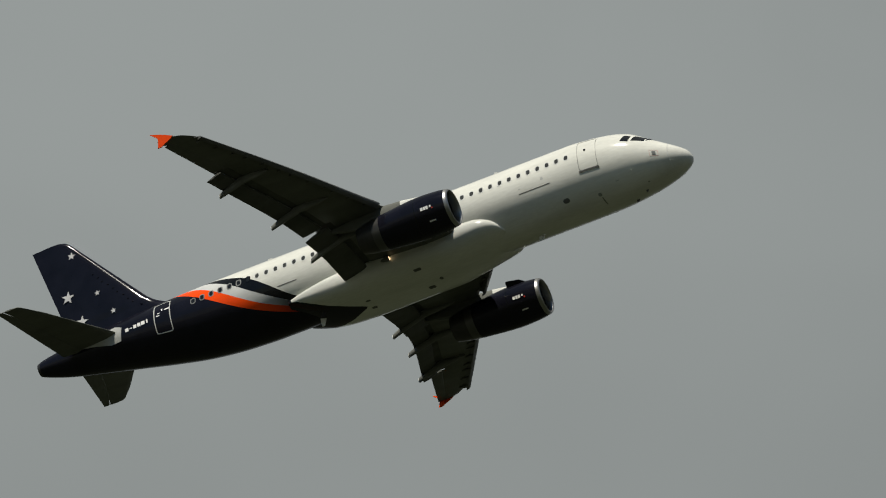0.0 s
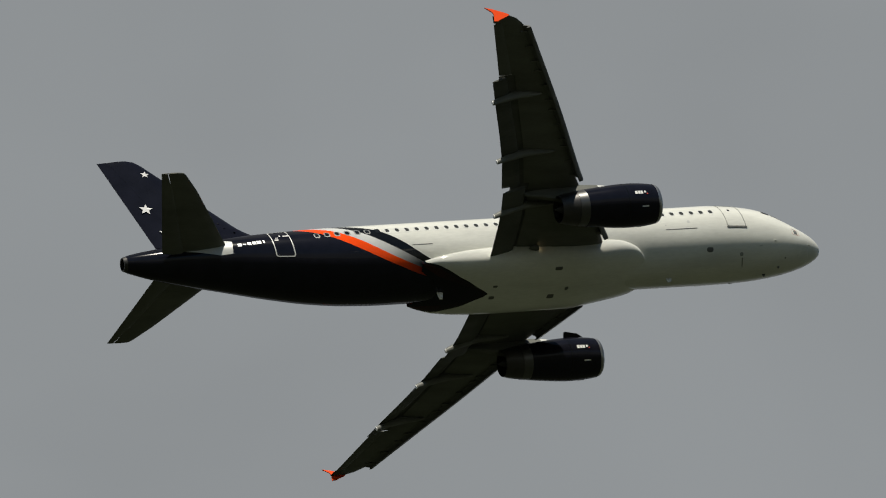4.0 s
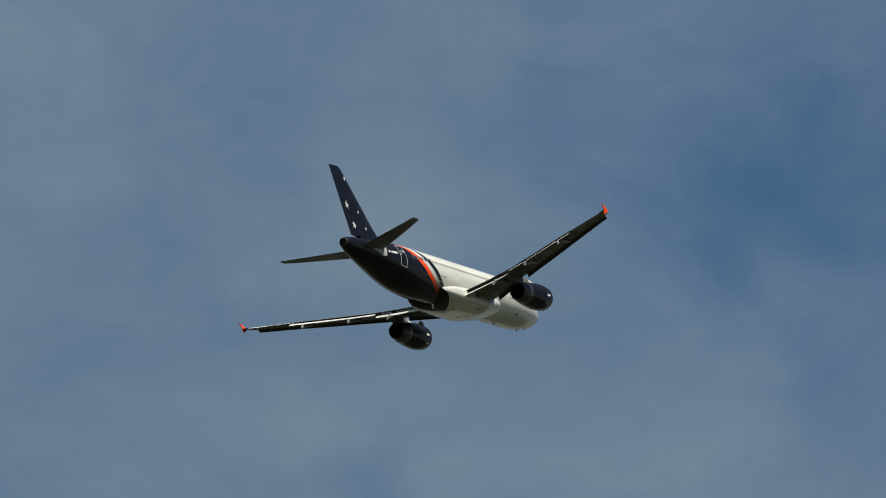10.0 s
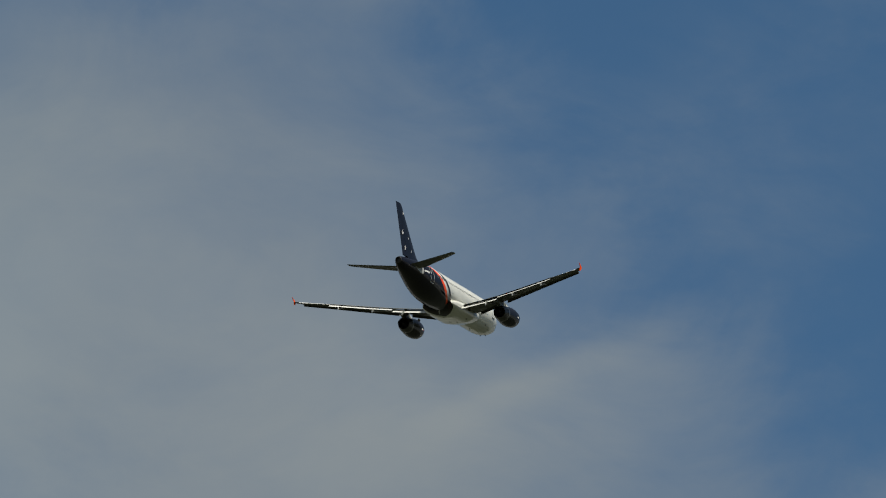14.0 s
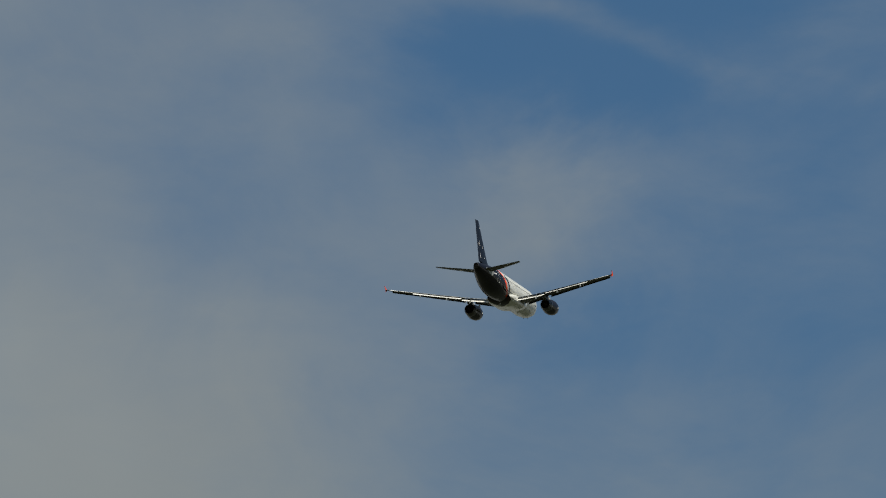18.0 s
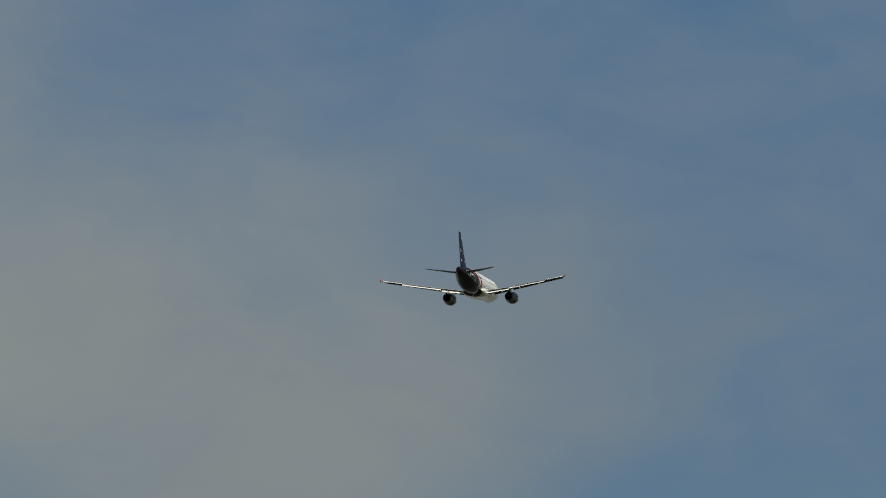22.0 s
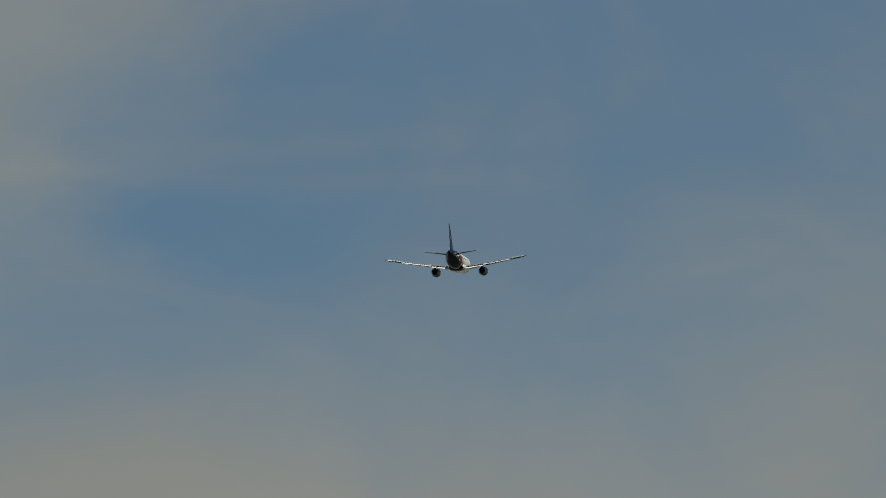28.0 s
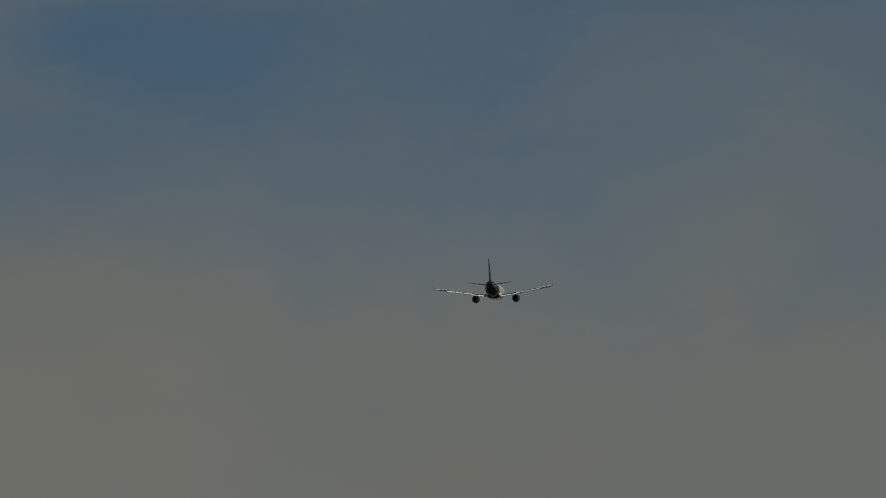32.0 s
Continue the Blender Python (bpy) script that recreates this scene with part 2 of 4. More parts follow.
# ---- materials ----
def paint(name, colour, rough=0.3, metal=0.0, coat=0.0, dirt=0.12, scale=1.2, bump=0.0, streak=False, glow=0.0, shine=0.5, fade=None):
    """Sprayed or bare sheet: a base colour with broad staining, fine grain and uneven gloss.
    fade: a blend along x into another colour, as (x where it is gone, x where it begins, that colour)."""
    mat = bpy.data.materials.new(name)
    mat.use_nodes = True
    tree = mat.node_tree
    add, link = tree.nodes.new, tree.links.new
    bsdf = tree.nodes["Principled BSDF"]
    bsdf.inputs["Metallic"].default_value = metal
    bsdf.inputs["Specular IOR Level"].default_value = 0.0 if coat else shine
    bsdf.inputs["Coat Weight"].default_value, bsdf.inputs["Coat Roughness"].default_value = coat, 0.1
    coord = add("ShaderNodeTexCoord").outputs["Object"]
    stretch = add("ShaderNodeMapping")
    stretch.inputs["Scale"].default_value = (0.25, 1, 1) if streak else (1, 1, 1)
    link(coord, stretch.inputs[0])
    big, fine = add("ShaderNodeTexNoise"), add("ShaderNodeTexNoise")
    for node, size, detail in ((big, scale, 5), (fine, scale * 14, 3)):
        node.inputs["Scale"].default_value, node.inputs["Detail"].default_value = size, detail
        link(stretch.outputs[0], node.inputs["Vector"])
    both = add("ShaderNodeMath")
    both.operation = "MULTIPLY_ADD"
    link(fine.outputs["Fac"], both.inputs[0])
    both.inputs[1].default_value = 0.35
    link(big.outputs["Fac"], both.inputs[2])
    span = add("ShaderNodeMapRange")
    span.inputs["From Min"].default_value, span.inputs["From Max"].default_value = 0.45, 0.95
    link(both.outputs[0], span.inputs["Value"])
    mix = add("ShaderNodeMix")
    mix.data_type = "RGBA"
    link(span.outputs[0], mix.inputs[0])
    mix.inputs[6].default_value = (*[c * (1 - dirt) for c in colour], 1)
    mix.inputs[7].default_value = (*[min(1, c * (1 + dirt * 0.5)) for c in colour], 1)
    last = mix.outputs[2]
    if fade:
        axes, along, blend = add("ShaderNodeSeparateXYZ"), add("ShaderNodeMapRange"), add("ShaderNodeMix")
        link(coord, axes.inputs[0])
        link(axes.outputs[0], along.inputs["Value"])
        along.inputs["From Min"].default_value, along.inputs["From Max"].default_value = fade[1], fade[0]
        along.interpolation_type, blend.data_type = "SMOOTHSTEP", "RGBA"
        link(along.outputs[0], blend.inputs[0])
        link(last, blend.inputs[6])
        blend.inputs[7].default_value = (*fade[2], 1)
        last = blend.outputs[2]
    link(last, bsdf.inputs["Base Color"])
    gloss = add("ShaderNodeMapRange")
    gloss.inputs["To Min"].default_value, gloss.inputs["To Max"].default_value = rough * 1.25, rough * 0.8
    link(both.outputs[0], gloss.inputs["Value"])
    link(gloss.outputs[0], bsdf.inputs["Roughness"])
    if bump:
        node = add("ShaderNodeBump")
        node.inputs["Strength"].default_value, node.inputs["Distance"].default_value = bump, 0.02
        link(both.outputs[0], node.inputs["Height"])
        link(node.outputs[0], bsdf.inputs["Normal"])
        link(node.outputs[0], bsdf.inputs["Coat Normal"])
    if glow:
        bsdf.inputs["Emission Color"].default_value = (*colour, 1)
        bsdf.inputs["Emission Strength"].default_value = glow
    return mat


WHITE = paint("white_paint", (0.64, 0.645, 0.59), 0.3, coat=0.8, dirt=0.2, scale=0.7, streak=True)
NAVY = paint("navy_paint", (0.0078, 0.0081, 0.0132), 0.3, coat=0.4, dirt=0.3)
FIN_NAVY = paint("fin_navy_paint", (0.0078, 0.0081, 0.0132), 0.3, coat=0.45, dirt=0.3, bump=0.12)
BLACK = paint("black_paint", (0.006, 0.007, 0.008), 0.3, coat=0.5, dirt=0.3)
# the orange and silver stripes blend to near-black forwards, along x
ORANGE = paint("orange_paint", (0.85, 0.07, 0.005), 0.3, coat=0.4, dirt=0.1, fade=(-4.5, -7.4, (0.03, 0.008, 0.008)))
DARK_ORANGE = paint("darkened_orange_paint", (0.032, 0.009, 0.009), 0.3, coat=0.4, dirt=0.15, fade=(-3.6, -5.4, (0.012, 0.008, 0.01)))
FENCE_ORANGE = paint("orange_fence_paint", (0.85, 0.07, 0.005), 0.7, dirt=0.15, shine=0.08)
STAR_WHITE = paint("white_star_paint", (0.5, 0.5, 0.5), 0.4, dirt=0.08)
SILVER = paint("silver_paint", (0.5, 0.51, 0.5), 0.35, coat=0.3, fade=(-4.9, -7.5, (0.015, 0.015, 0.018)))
WING_GREY = paint("wing_grey_paint", (0.108, 0.113, 0.098), 0.5, dirt=0.25, streak=True, shine=0.15)
# bare slat metal in two tones: shaded below, sunlit on top, set by colour
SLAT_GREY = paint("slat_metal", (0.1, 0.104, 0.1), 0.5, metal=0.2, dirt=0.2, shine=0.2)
SLAT_TOP = paint("sunlit_slat_metal", (0.55, 0.55, 0.53), 0.35, metal=0.4, dirt=0.2)
# flap tops painted pale as sunlit; their undersides, below, dark as shaded
FLAP_SUNLIT = paint("sunlit_flap_paint", (0.66, 0.67, 0.64), 0.4, dirt=0.2, streak=True)
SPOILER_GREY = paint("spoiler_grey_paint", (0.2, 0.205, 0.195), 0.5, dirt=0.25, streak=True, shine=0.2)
SHADED_UNDER = paint("shaded_underside_paint", (0.08, 0.084, 0.074), 0.55, dirt=0.3, streak=True, shine=0.12)
TRACK_GREY = paint("track_fairing_paint", (0.13, 0.135, 0.12), 0.5, dirt=0.2, shine=0.2)
CANOE_GREY = paint("fairing_grey_paint", (0.22, 0.23, 0.21), 0.4, dirt=0.2)
BAND_METAL = paint("dull_metal_band", (0.1, 0.1, 0.098), 0.35, metal=0.8, dirt=0.2)
BAND_GREY = paint("fairing_tail_paint", (0.42, 0.43, 0.41), 0.4, dirt=0.2)
RING_GREY = paint("dim_window_frame", (0.14, 0.145, 0.14), 0.4, dirt=0.2)
PALE_GREY = paint("pale_grey_paint", (0.55, 0.56, 0.53), 0.4, dirt=0.2)
BARE_METAL = paint("bare_metal", (0.3, 0.3, 0.29), 0.38, metal=0.9, dirt=0.15)
NOZZLE_METAL = paint("heat_stained_metal", (0.05, 0.048, 0.046), 0.45, metal=0.6, dirt=0.35)
DARK_METAL = paint("dark_metal", (0.015, 0.015, 0.016), 0.6, dirt=0.3)
CABIN_GLASS = paint("cabin_glass", (0.05, 0.052, 0.05), 0.12, coat=0.5, dirt=0.3)
GLASS = paint("dark_glass", (0.012, 0.014, 0.016), 0.1, coat=0.5, dirt=0.2)
SEAL = paint("dark_seal", (0.09, 0.09, 0.085), 0.6, dirt=0.3)
MARK_WHITE = paint("white_marking", (0.8, 0.8, 0.78), 0.4, dirt=0.06)
MARK_RED = paint("red_marking", (0.6, 0.05, 0.03), 0.4)
FADED_RED = paint("faded_red_marking", (0.55, 0.36, 0.32), 0.4)
LAMP = paint("landing_lamp", (1.0, 0.72, 0.4), 0.2, glow=1.5)


def grass_material():
    mat = bpy.data.materials.new("airfield_grass")
    mat.use_nodes = True
    tree = mat.node_tree
    bsdf = tree.nodes["Principled BSDF"]
    bsdf.inputs["Roughness"].default_value = 0.9
    coord = tree.nodes.new("ShaderNodeTexCoord").outputs["Object"]
    last = None
    # very dark green: cloud shade over the unseen ground is put into its colour
    for scale, low, high in ((0.004, (0.009, 0.013, 0.002, 1), (0.014, 0.018, 0.0035, 1)), (0.3, (0.75, 0.75, 0.7, 1), (1.2, 1.2, 1.1, 1))):
        node = tree.nodes.new("ShaderNodeTexNoise")
        node.inputs["Scale"].default_value, node.inputs["Detail"].default_value = scale, 6
        tree.links.new(coord, node.inputs["Vector"])
        mix = tree.nodes.new("ShaderNodeMix")
        mix.data_type = "RGBA"
        tree.links.new(node.outputs["Fac"], mix.inputs[0])
        mix.inputs[6].default_value, mix.inputs[7].default_value = low, high
        if last:
            both = tree.nodes.new("ShaderNodeMix")
            both.data_type, both.blend_type = "RGBA", "MULTIPLY"
            both.inputs[0].default_value = 1.0
            tree.links.new(last, both.inputs[6])
            tree.links.new(mix.outputs[2], both.inputs[7])
            last = both.outputs[2]
        else:
            last = mix.outputs[2]
    tree.links.new(last, bsdf.inputs["Base Color"])
    return mat


GRASS = grass_material()


# ---- building blocks ----
def part(name, verts, faces, material, parent, label="", smooth=40.0, also=()):
    """One mesh object under a thing or a part. also: further materials, with faces given as (indices, slot)."""
    mesh = bpy.data.meshes.new(name)
    slots = [f[1] if len(f) == 2 and isinstance(f[0], (tuple, list)) else 0 for f in faces]
    plain = [f[0] if len(f) == 2 and isinstance(f[0], (tuple, list)) else f for f in faces]
    mesh.from_pydata([tuple(v) for v in verts], [], [tuple(f) for f in plain])
    for m in (material, *also):
        mesh.materials.append(m)
    bm = bmesh.new()
    bm.from_mesh(mesh)
    for face, slot in zip(bm.faces, slots):
        face.material_index, face.smooth = slot, bool(smooth)
    bmesh.ops.recalc_face_normals(bm, faces=bm.faces)
    bm.to_mesh(mesh)
    bm.free()
    if smooth:
        mesh.set_sharp_from_angle(angle=radians(smooth))
    ob = new(name, mesh)
    ob.parent = parent
    return tagged(ob, label) if label else ob


def skin(rings, closed=True, caps=(False, False)):
    """Vertices and faces of a surface through rings of equal length."""
    n = len(rings[0])
    verts = [v for ring in rings for v in ring]
    faces = []
    for i in range(len(rings) - 1):
        for j in range(n if closed else n - 1):
            k = (j + 1) % n
            faces.append((i * n + j, i * n + k, (i + 1) * n + k, (i + 1) * n + j))
    if caps[0]:
        faces.append(tuple(range(n))[::-1])
    if caps[1]:
        faces.append(tuple((len(rings) - 1) * n + j for j in range(n)))
    return verts, faces


def curve(xs, ys):
    """A smooth, monotone curve through a few stations."""
    xs, ys = np.array(xs, float), np.array(ys, float)
    h, d = np.diff(xs), np.diff(ys) / np.diff(xs)
    m = np.concatenate([[d[0]], np.where(d[1:] * d[:-1] > 0, 2 * d[1:] * d[:-1] / (d[1:] + d[:-1] + 1e-12), 0), [d[-1]]])

    def at(x):
        x = min(max(x, xs[0]), xs[-1])
        i = min(int(np.searchsorted(xs, x, "right")) - 1, len(xs) - 2)
        u = (x - xs[i]) / h[i]
        return float((2 * u**3 - 3 * u**2 + 1) * ys[i] + (u**3 - 2 * u**2 + u) * h[i] * m[i] + (3 * u**2 - 2 * u**3) * ys[i + 1] + (u**3 - u**2) * h[i] * m[i + 1])
    return at


def solid(outline, depth, place):
    """A plate: a 2D outline with a thickness, each point laid out by place(u, v, w)."""
    n = len(outline)
    verts = [place(u, v, -depth / 2) for u, v in outline] + [place(u, v, depth / 2) for u, v in outline]
    faces = [tuple(range(n))[::-1], tuple(range(n, 2 * n))] + [(i, (i + 1) % n, n + (i + 1) % n, n + i) for i in range(n)]
    return verts, faces


# Aircraft space: x forward, y to its left, z up, with its origin 17 m behind the nose on the cabin's axis.
# s is the distance behind the nose.
def at(s, y, z):
    return (17.0 - s, y, z)


# ---- ground ----
def ground():
    rings = [[(r * math.cos(a), r * math.sin(a), 0.0) for a in np.linspace(0, 2 * math.pi, 64, endpoint=False)] for r in (0.5, 40, 200, 800, 2500, 6000, 20000, 60000)]
    verts, faces = skin(rings, True, (True, False))
    ob = part("ground", verts, faces, GRASS, None)
    tagged(ob, "unseen green grass reaching the horizon, darkened for cloud shade", "ground", kind="structure")


# ---- the airliner ----
FUS_S = [0, 0.08, 0.3, 0.7, 1.2, 2.0, 3.0, 4.0, 5.0, 6.2, 22, 24, 26, 28, 30, 32, 34, 36, 37.2, 37.57]
fus_top = curve(FUS_S, [-0.86, -0.6, -0.34, -0.04, 0.3, 0.86, 1.52, 1.83, 1.98, 2.07, 2.07, 2.07, 2.07, 2.05, 2.0, 1.93, 1.82, 1.66, 1.5, 1.4])
fus_bot = curve(FUS_S, [-0.9, -1.08, -1.26, -1.44, -1.6, -1.79, -1.94, -2.03, -2.06, -2.07, -2.07, -2.07, -1.99, -1.76, -1.34, -0.85, -0.38, 0.12, 0.54, 0.7])
fus_wid = curve(FUS_S, [0.02, 0.3, 0.56, 0.87, 1.13, 1.44, 1.71, 1.86, 1.94, 1.975, 1.975, 1.975, 1.95, 1.85, 1.68, 1.43, 1.12, 0.75, 0.47, 0.34])
# where the livery's bands begin, by the angle round the cabin (-90 is the keel, 90 the crown)
PHI = [-90, -78, -67, -58, -44, -27, -5, 22, 40, 50, 57, 70, 90]
edge_black = curve(PHI, [18.75, 19.75, 20.4, 20.9, 21.6, 22.47, 23.41, 24.63, 25.8, 26.45, 26.95, 27.95, 28.9])
edge_silver = curve(PHI, [18.78, 19.81, 20.56, 21.2, 22.12, 23.15, 24.36, 25.66, 26.55, 26.98, 27.35, 28.25, 29.15])
edge_orange = curve(PHI, [18.79, 19.83, 20.75, 21.6, 22.77, 24.02, 25.29, 26.63, 27.5, 28.0, 28.35, 29.0, 29.65])
edge_navy = curve(PHI, [18.83, 19.93, 21.45, 22.48, 23.63, 24.88, 26.22, 27.6, 28.45, 28.85, 29.15, 29.65, 30.1])


def hull(s, theta, off=0.0):
    """A point of the cabin's skin. theta: 0 is the right side, 90 the crown, 180 the left side, -90 the keel."""
    w, t, b = fus_wid(s), fus_top(s), fus_bot(s)
    c, d = math.cos(radians(theta)), math.sin(radians(theta))
    return at(s, -(w + off) * c, (t + b) / 2 + ((t - b) / 2 + off) * d)


FAIR_S = [10.35, 10.6, 10.9, 11.3, 11.8, 12.7, 14.0, 18.0, 20.0, 21.3, 22.2, 22.6]
fair_wid = curve(FAIR_S, [1.2, 1.57, 1.77, 1.91, 2.0, 2.07, 2.14, 2.14, 2.08, 1.97, 1.75, 1.6])
fair_bot = curve(FAIR_S, [-1.85, -1.93, -2.01, -2.08, -2.14, -2.25, -2.38, -2.4, -2.32, -2.13, -1.85, -1.7])
fair_top = curve(FAIR_S, [-1.5, -1.05, -0.72, -0.5, -0.38, -0.38, -0.42, -0.55, -0.68, -0.9, -1.1, -1.2])
# the livery's edges on the fairing, by the angle round it
FAIR_PHI = [-90, -86.6, -82.9, -78.6, -71.5, -60.8, -46.3, -26.6, 0, 90]
fair_black = curve(FAIR_PHI, [18.9, 19.2, 19.48, 19.74, 20.09, 20.66, 21.19, 21.8, 22.4, 22.55])
fair_orange = curve(FAIR_PHI, [18.95, 19.29, 19.6, 19.9, 20.32, 20.94, 21.5, 22.1, 22.55, 22.58])
fair_navy = curve(FAIR_PHI, [18.98, 19.4, 19.8, 20.25, 20.95, 21.75, 22.2, 22.5, 22.58, 22.6])


def fairing(s, theta, off=0.0):
    """A point of the belly fairing's skin, squarer than the cabin."""
    w, t, b = fair_wid(s), fair_top(s), fair_bot(s)
    c, d = math.cos(radians(theta)), math.sin(radians(theta))
    p = 2 / (2.05 + 0.65 * min(1.0, max(0.0, (s - 11.0) / 3.0)))
    return at(s, -(w + off) * math.copysign(abs(c) ** p, c), (t + b) / 2 + ((t - b) / 2 + off) * math.copysign(abs(d) ** p, d))


def band(surface, start, end, steps, ease=1.0, around=96):
    """The strip of a surface between two edges, each a function of the angle."""
    rings = []
    for i in range(steps + 1):
        u = (i / steps) ** ease
        ring = []
        for j in range(around):
            theta = -90 + 360 * j / around
            phi = math.degrees(math.asin(max(-1, min(1, math.sin(radians(theta))))))
            a, b = start(phi), end(phi)
            ring.append(surface(a + (b - a) * u, theta))
        rings.append(ring)
    return skin(rings)


def rounded(w, h, r, n=4):
    """Outline of a rounded rectangle."""
    pts = []
    for cx, cy, a0 in ((w / 2 - r, h / 2 - r, 0), (-w / 2 + r, h / 2 - r, 90), (-w / 2 + r, -h / 2 + r, 180), (w / 2 - r, -h / 2 + r, 270)):
        pts += [(cx + r * math.cos(radians(a0 + 90 * k / n)), cy + r * math.sin(radians(a0 + 90 * k / n))) for k in range(n + 1)]
    return pts


def dense(outline, step=0.12):
    """The same outline with no edge longer than a step, so that it follows a curved skin."""
    pts = []
    for a, b in zip(outline, outline[1:] + outline[:1]):
        k = max(1, math.ceil(math.dist(a, b) / step))
        pts += [(a[0] + (b[0] - a[0]) * i / k, a[1] + (b[1] - a[1]) * i / k) for i in range(k)]
    return pts


def stick(surface, s0, theta0, outline, off=0.006, radius=2.0):
    """Lays a 2D outline (metres aft, metres up) on a curved skin: a thin raised leaf with a rim."""
    side = 1 if math.cos(radians(theta0)) >= 0 else -1
    lay = lambda u, v, o: surface(s0 + u, theta0 + side * math.degrees(v / radius), o)
    outline = dense(outline)
    cu, cv = sum(p[0] for p in outline) / len(outline), sum(p[1] for p in outline) / len(outline)
    n = len(outline)
    verts = [lay(u, v, 0) for u, v in outline] + [lay(u, v, off) for u, v in outline]
    verts += [lay((u + cu) / 2, (v + cv) / 2, off) for u, v in outline] + [lay(cu, cv, off)]
    faces = []
    for i in range(n):
        k = (i + 1) % n
        faces += [(i, k, n + k, n + i), (n + i, n + k, 2 * n + k, 2 * n + i), (2 * n + i, 2 * n + k, 3 * n)]
    return verts, faces


def ring_on(surface, s0, theta0, outer, inner, off=0.008, radius=2.0):
    """A raised frame between two outlines on a curved skin."""
    side = 1 if math.cos(radians(theta0)) >= 0 else -1
    lay = lambda p, o: surface(s0 + p[0], theta0 + side * math.degrees(p[1] / radius), o)
    pairs = []
    for i in range(len(outer)):
        (a, c), (b, d) = (outer[i], inner[i]), (outer[(i + 1) % len(outer)], inner[(i + 1) % len(outer)])
        k = max(1, math.ceil(math.dist(a, b) / 0.12))
        pairs += [([a[j] + (b[j] - a[j]) * q / k for j in (0, 1)], [c[j] + (d[j] - c[j]) * q / k for j in (0, 1)]) for q in range(k)]
    outer, inner = [p[0] for p in pairs], [p[1] for p in pairs]
    n = len(outer)
    verts = [lay(p, 0) for p in outer] + [lay(p, off) for p in outer] + [lay(p, off) for p in inner] + [lay(p, 0) for p in inner]
    faces = [(a * n + i, a * n + (i + 1) % n, (a + 1) * n + (i + 1) % n, (a + 1) * n + i) for a in range(3) for i in range(n)]
    return verts, faces


def theta_of(s, z, right=True):
    t, b = fus_top(s), fus_bot(s)
    a = math.degrees(math.asin(max(-1, min(1, (z - (t + b) / 2) / ((t - b) / 2)))))
    return a if right else 180 - a


def door(body, name, s0, z_low, z_high, width, material, label, right, thick=0.05):
    mid = (z_low + z_high) / 2
    th = theta_of(s0, mid, right)
    rad = (fus_top(s0) - fus_bot(s0)) / 2
    low, high = theta_of(s0, z_low, True), theta_of(s0, z_high, True)
    h = radians(high - low) * rad
    shift = radians((low + high) / 2 - theta_of(s0, mid, True)) * rad
    move = lambda pts: [(u, v + shift) for u, v in pts]
    fine = lambda w, hh, r: move(rounded(w, hh, r, 6))
    return part(name, *ring_on(hull, s0, th, fine(width, h, 0.14), fine(width - 2 * thick, h - 2 * thick, 0.1), 0.012, rad), material, body, label)


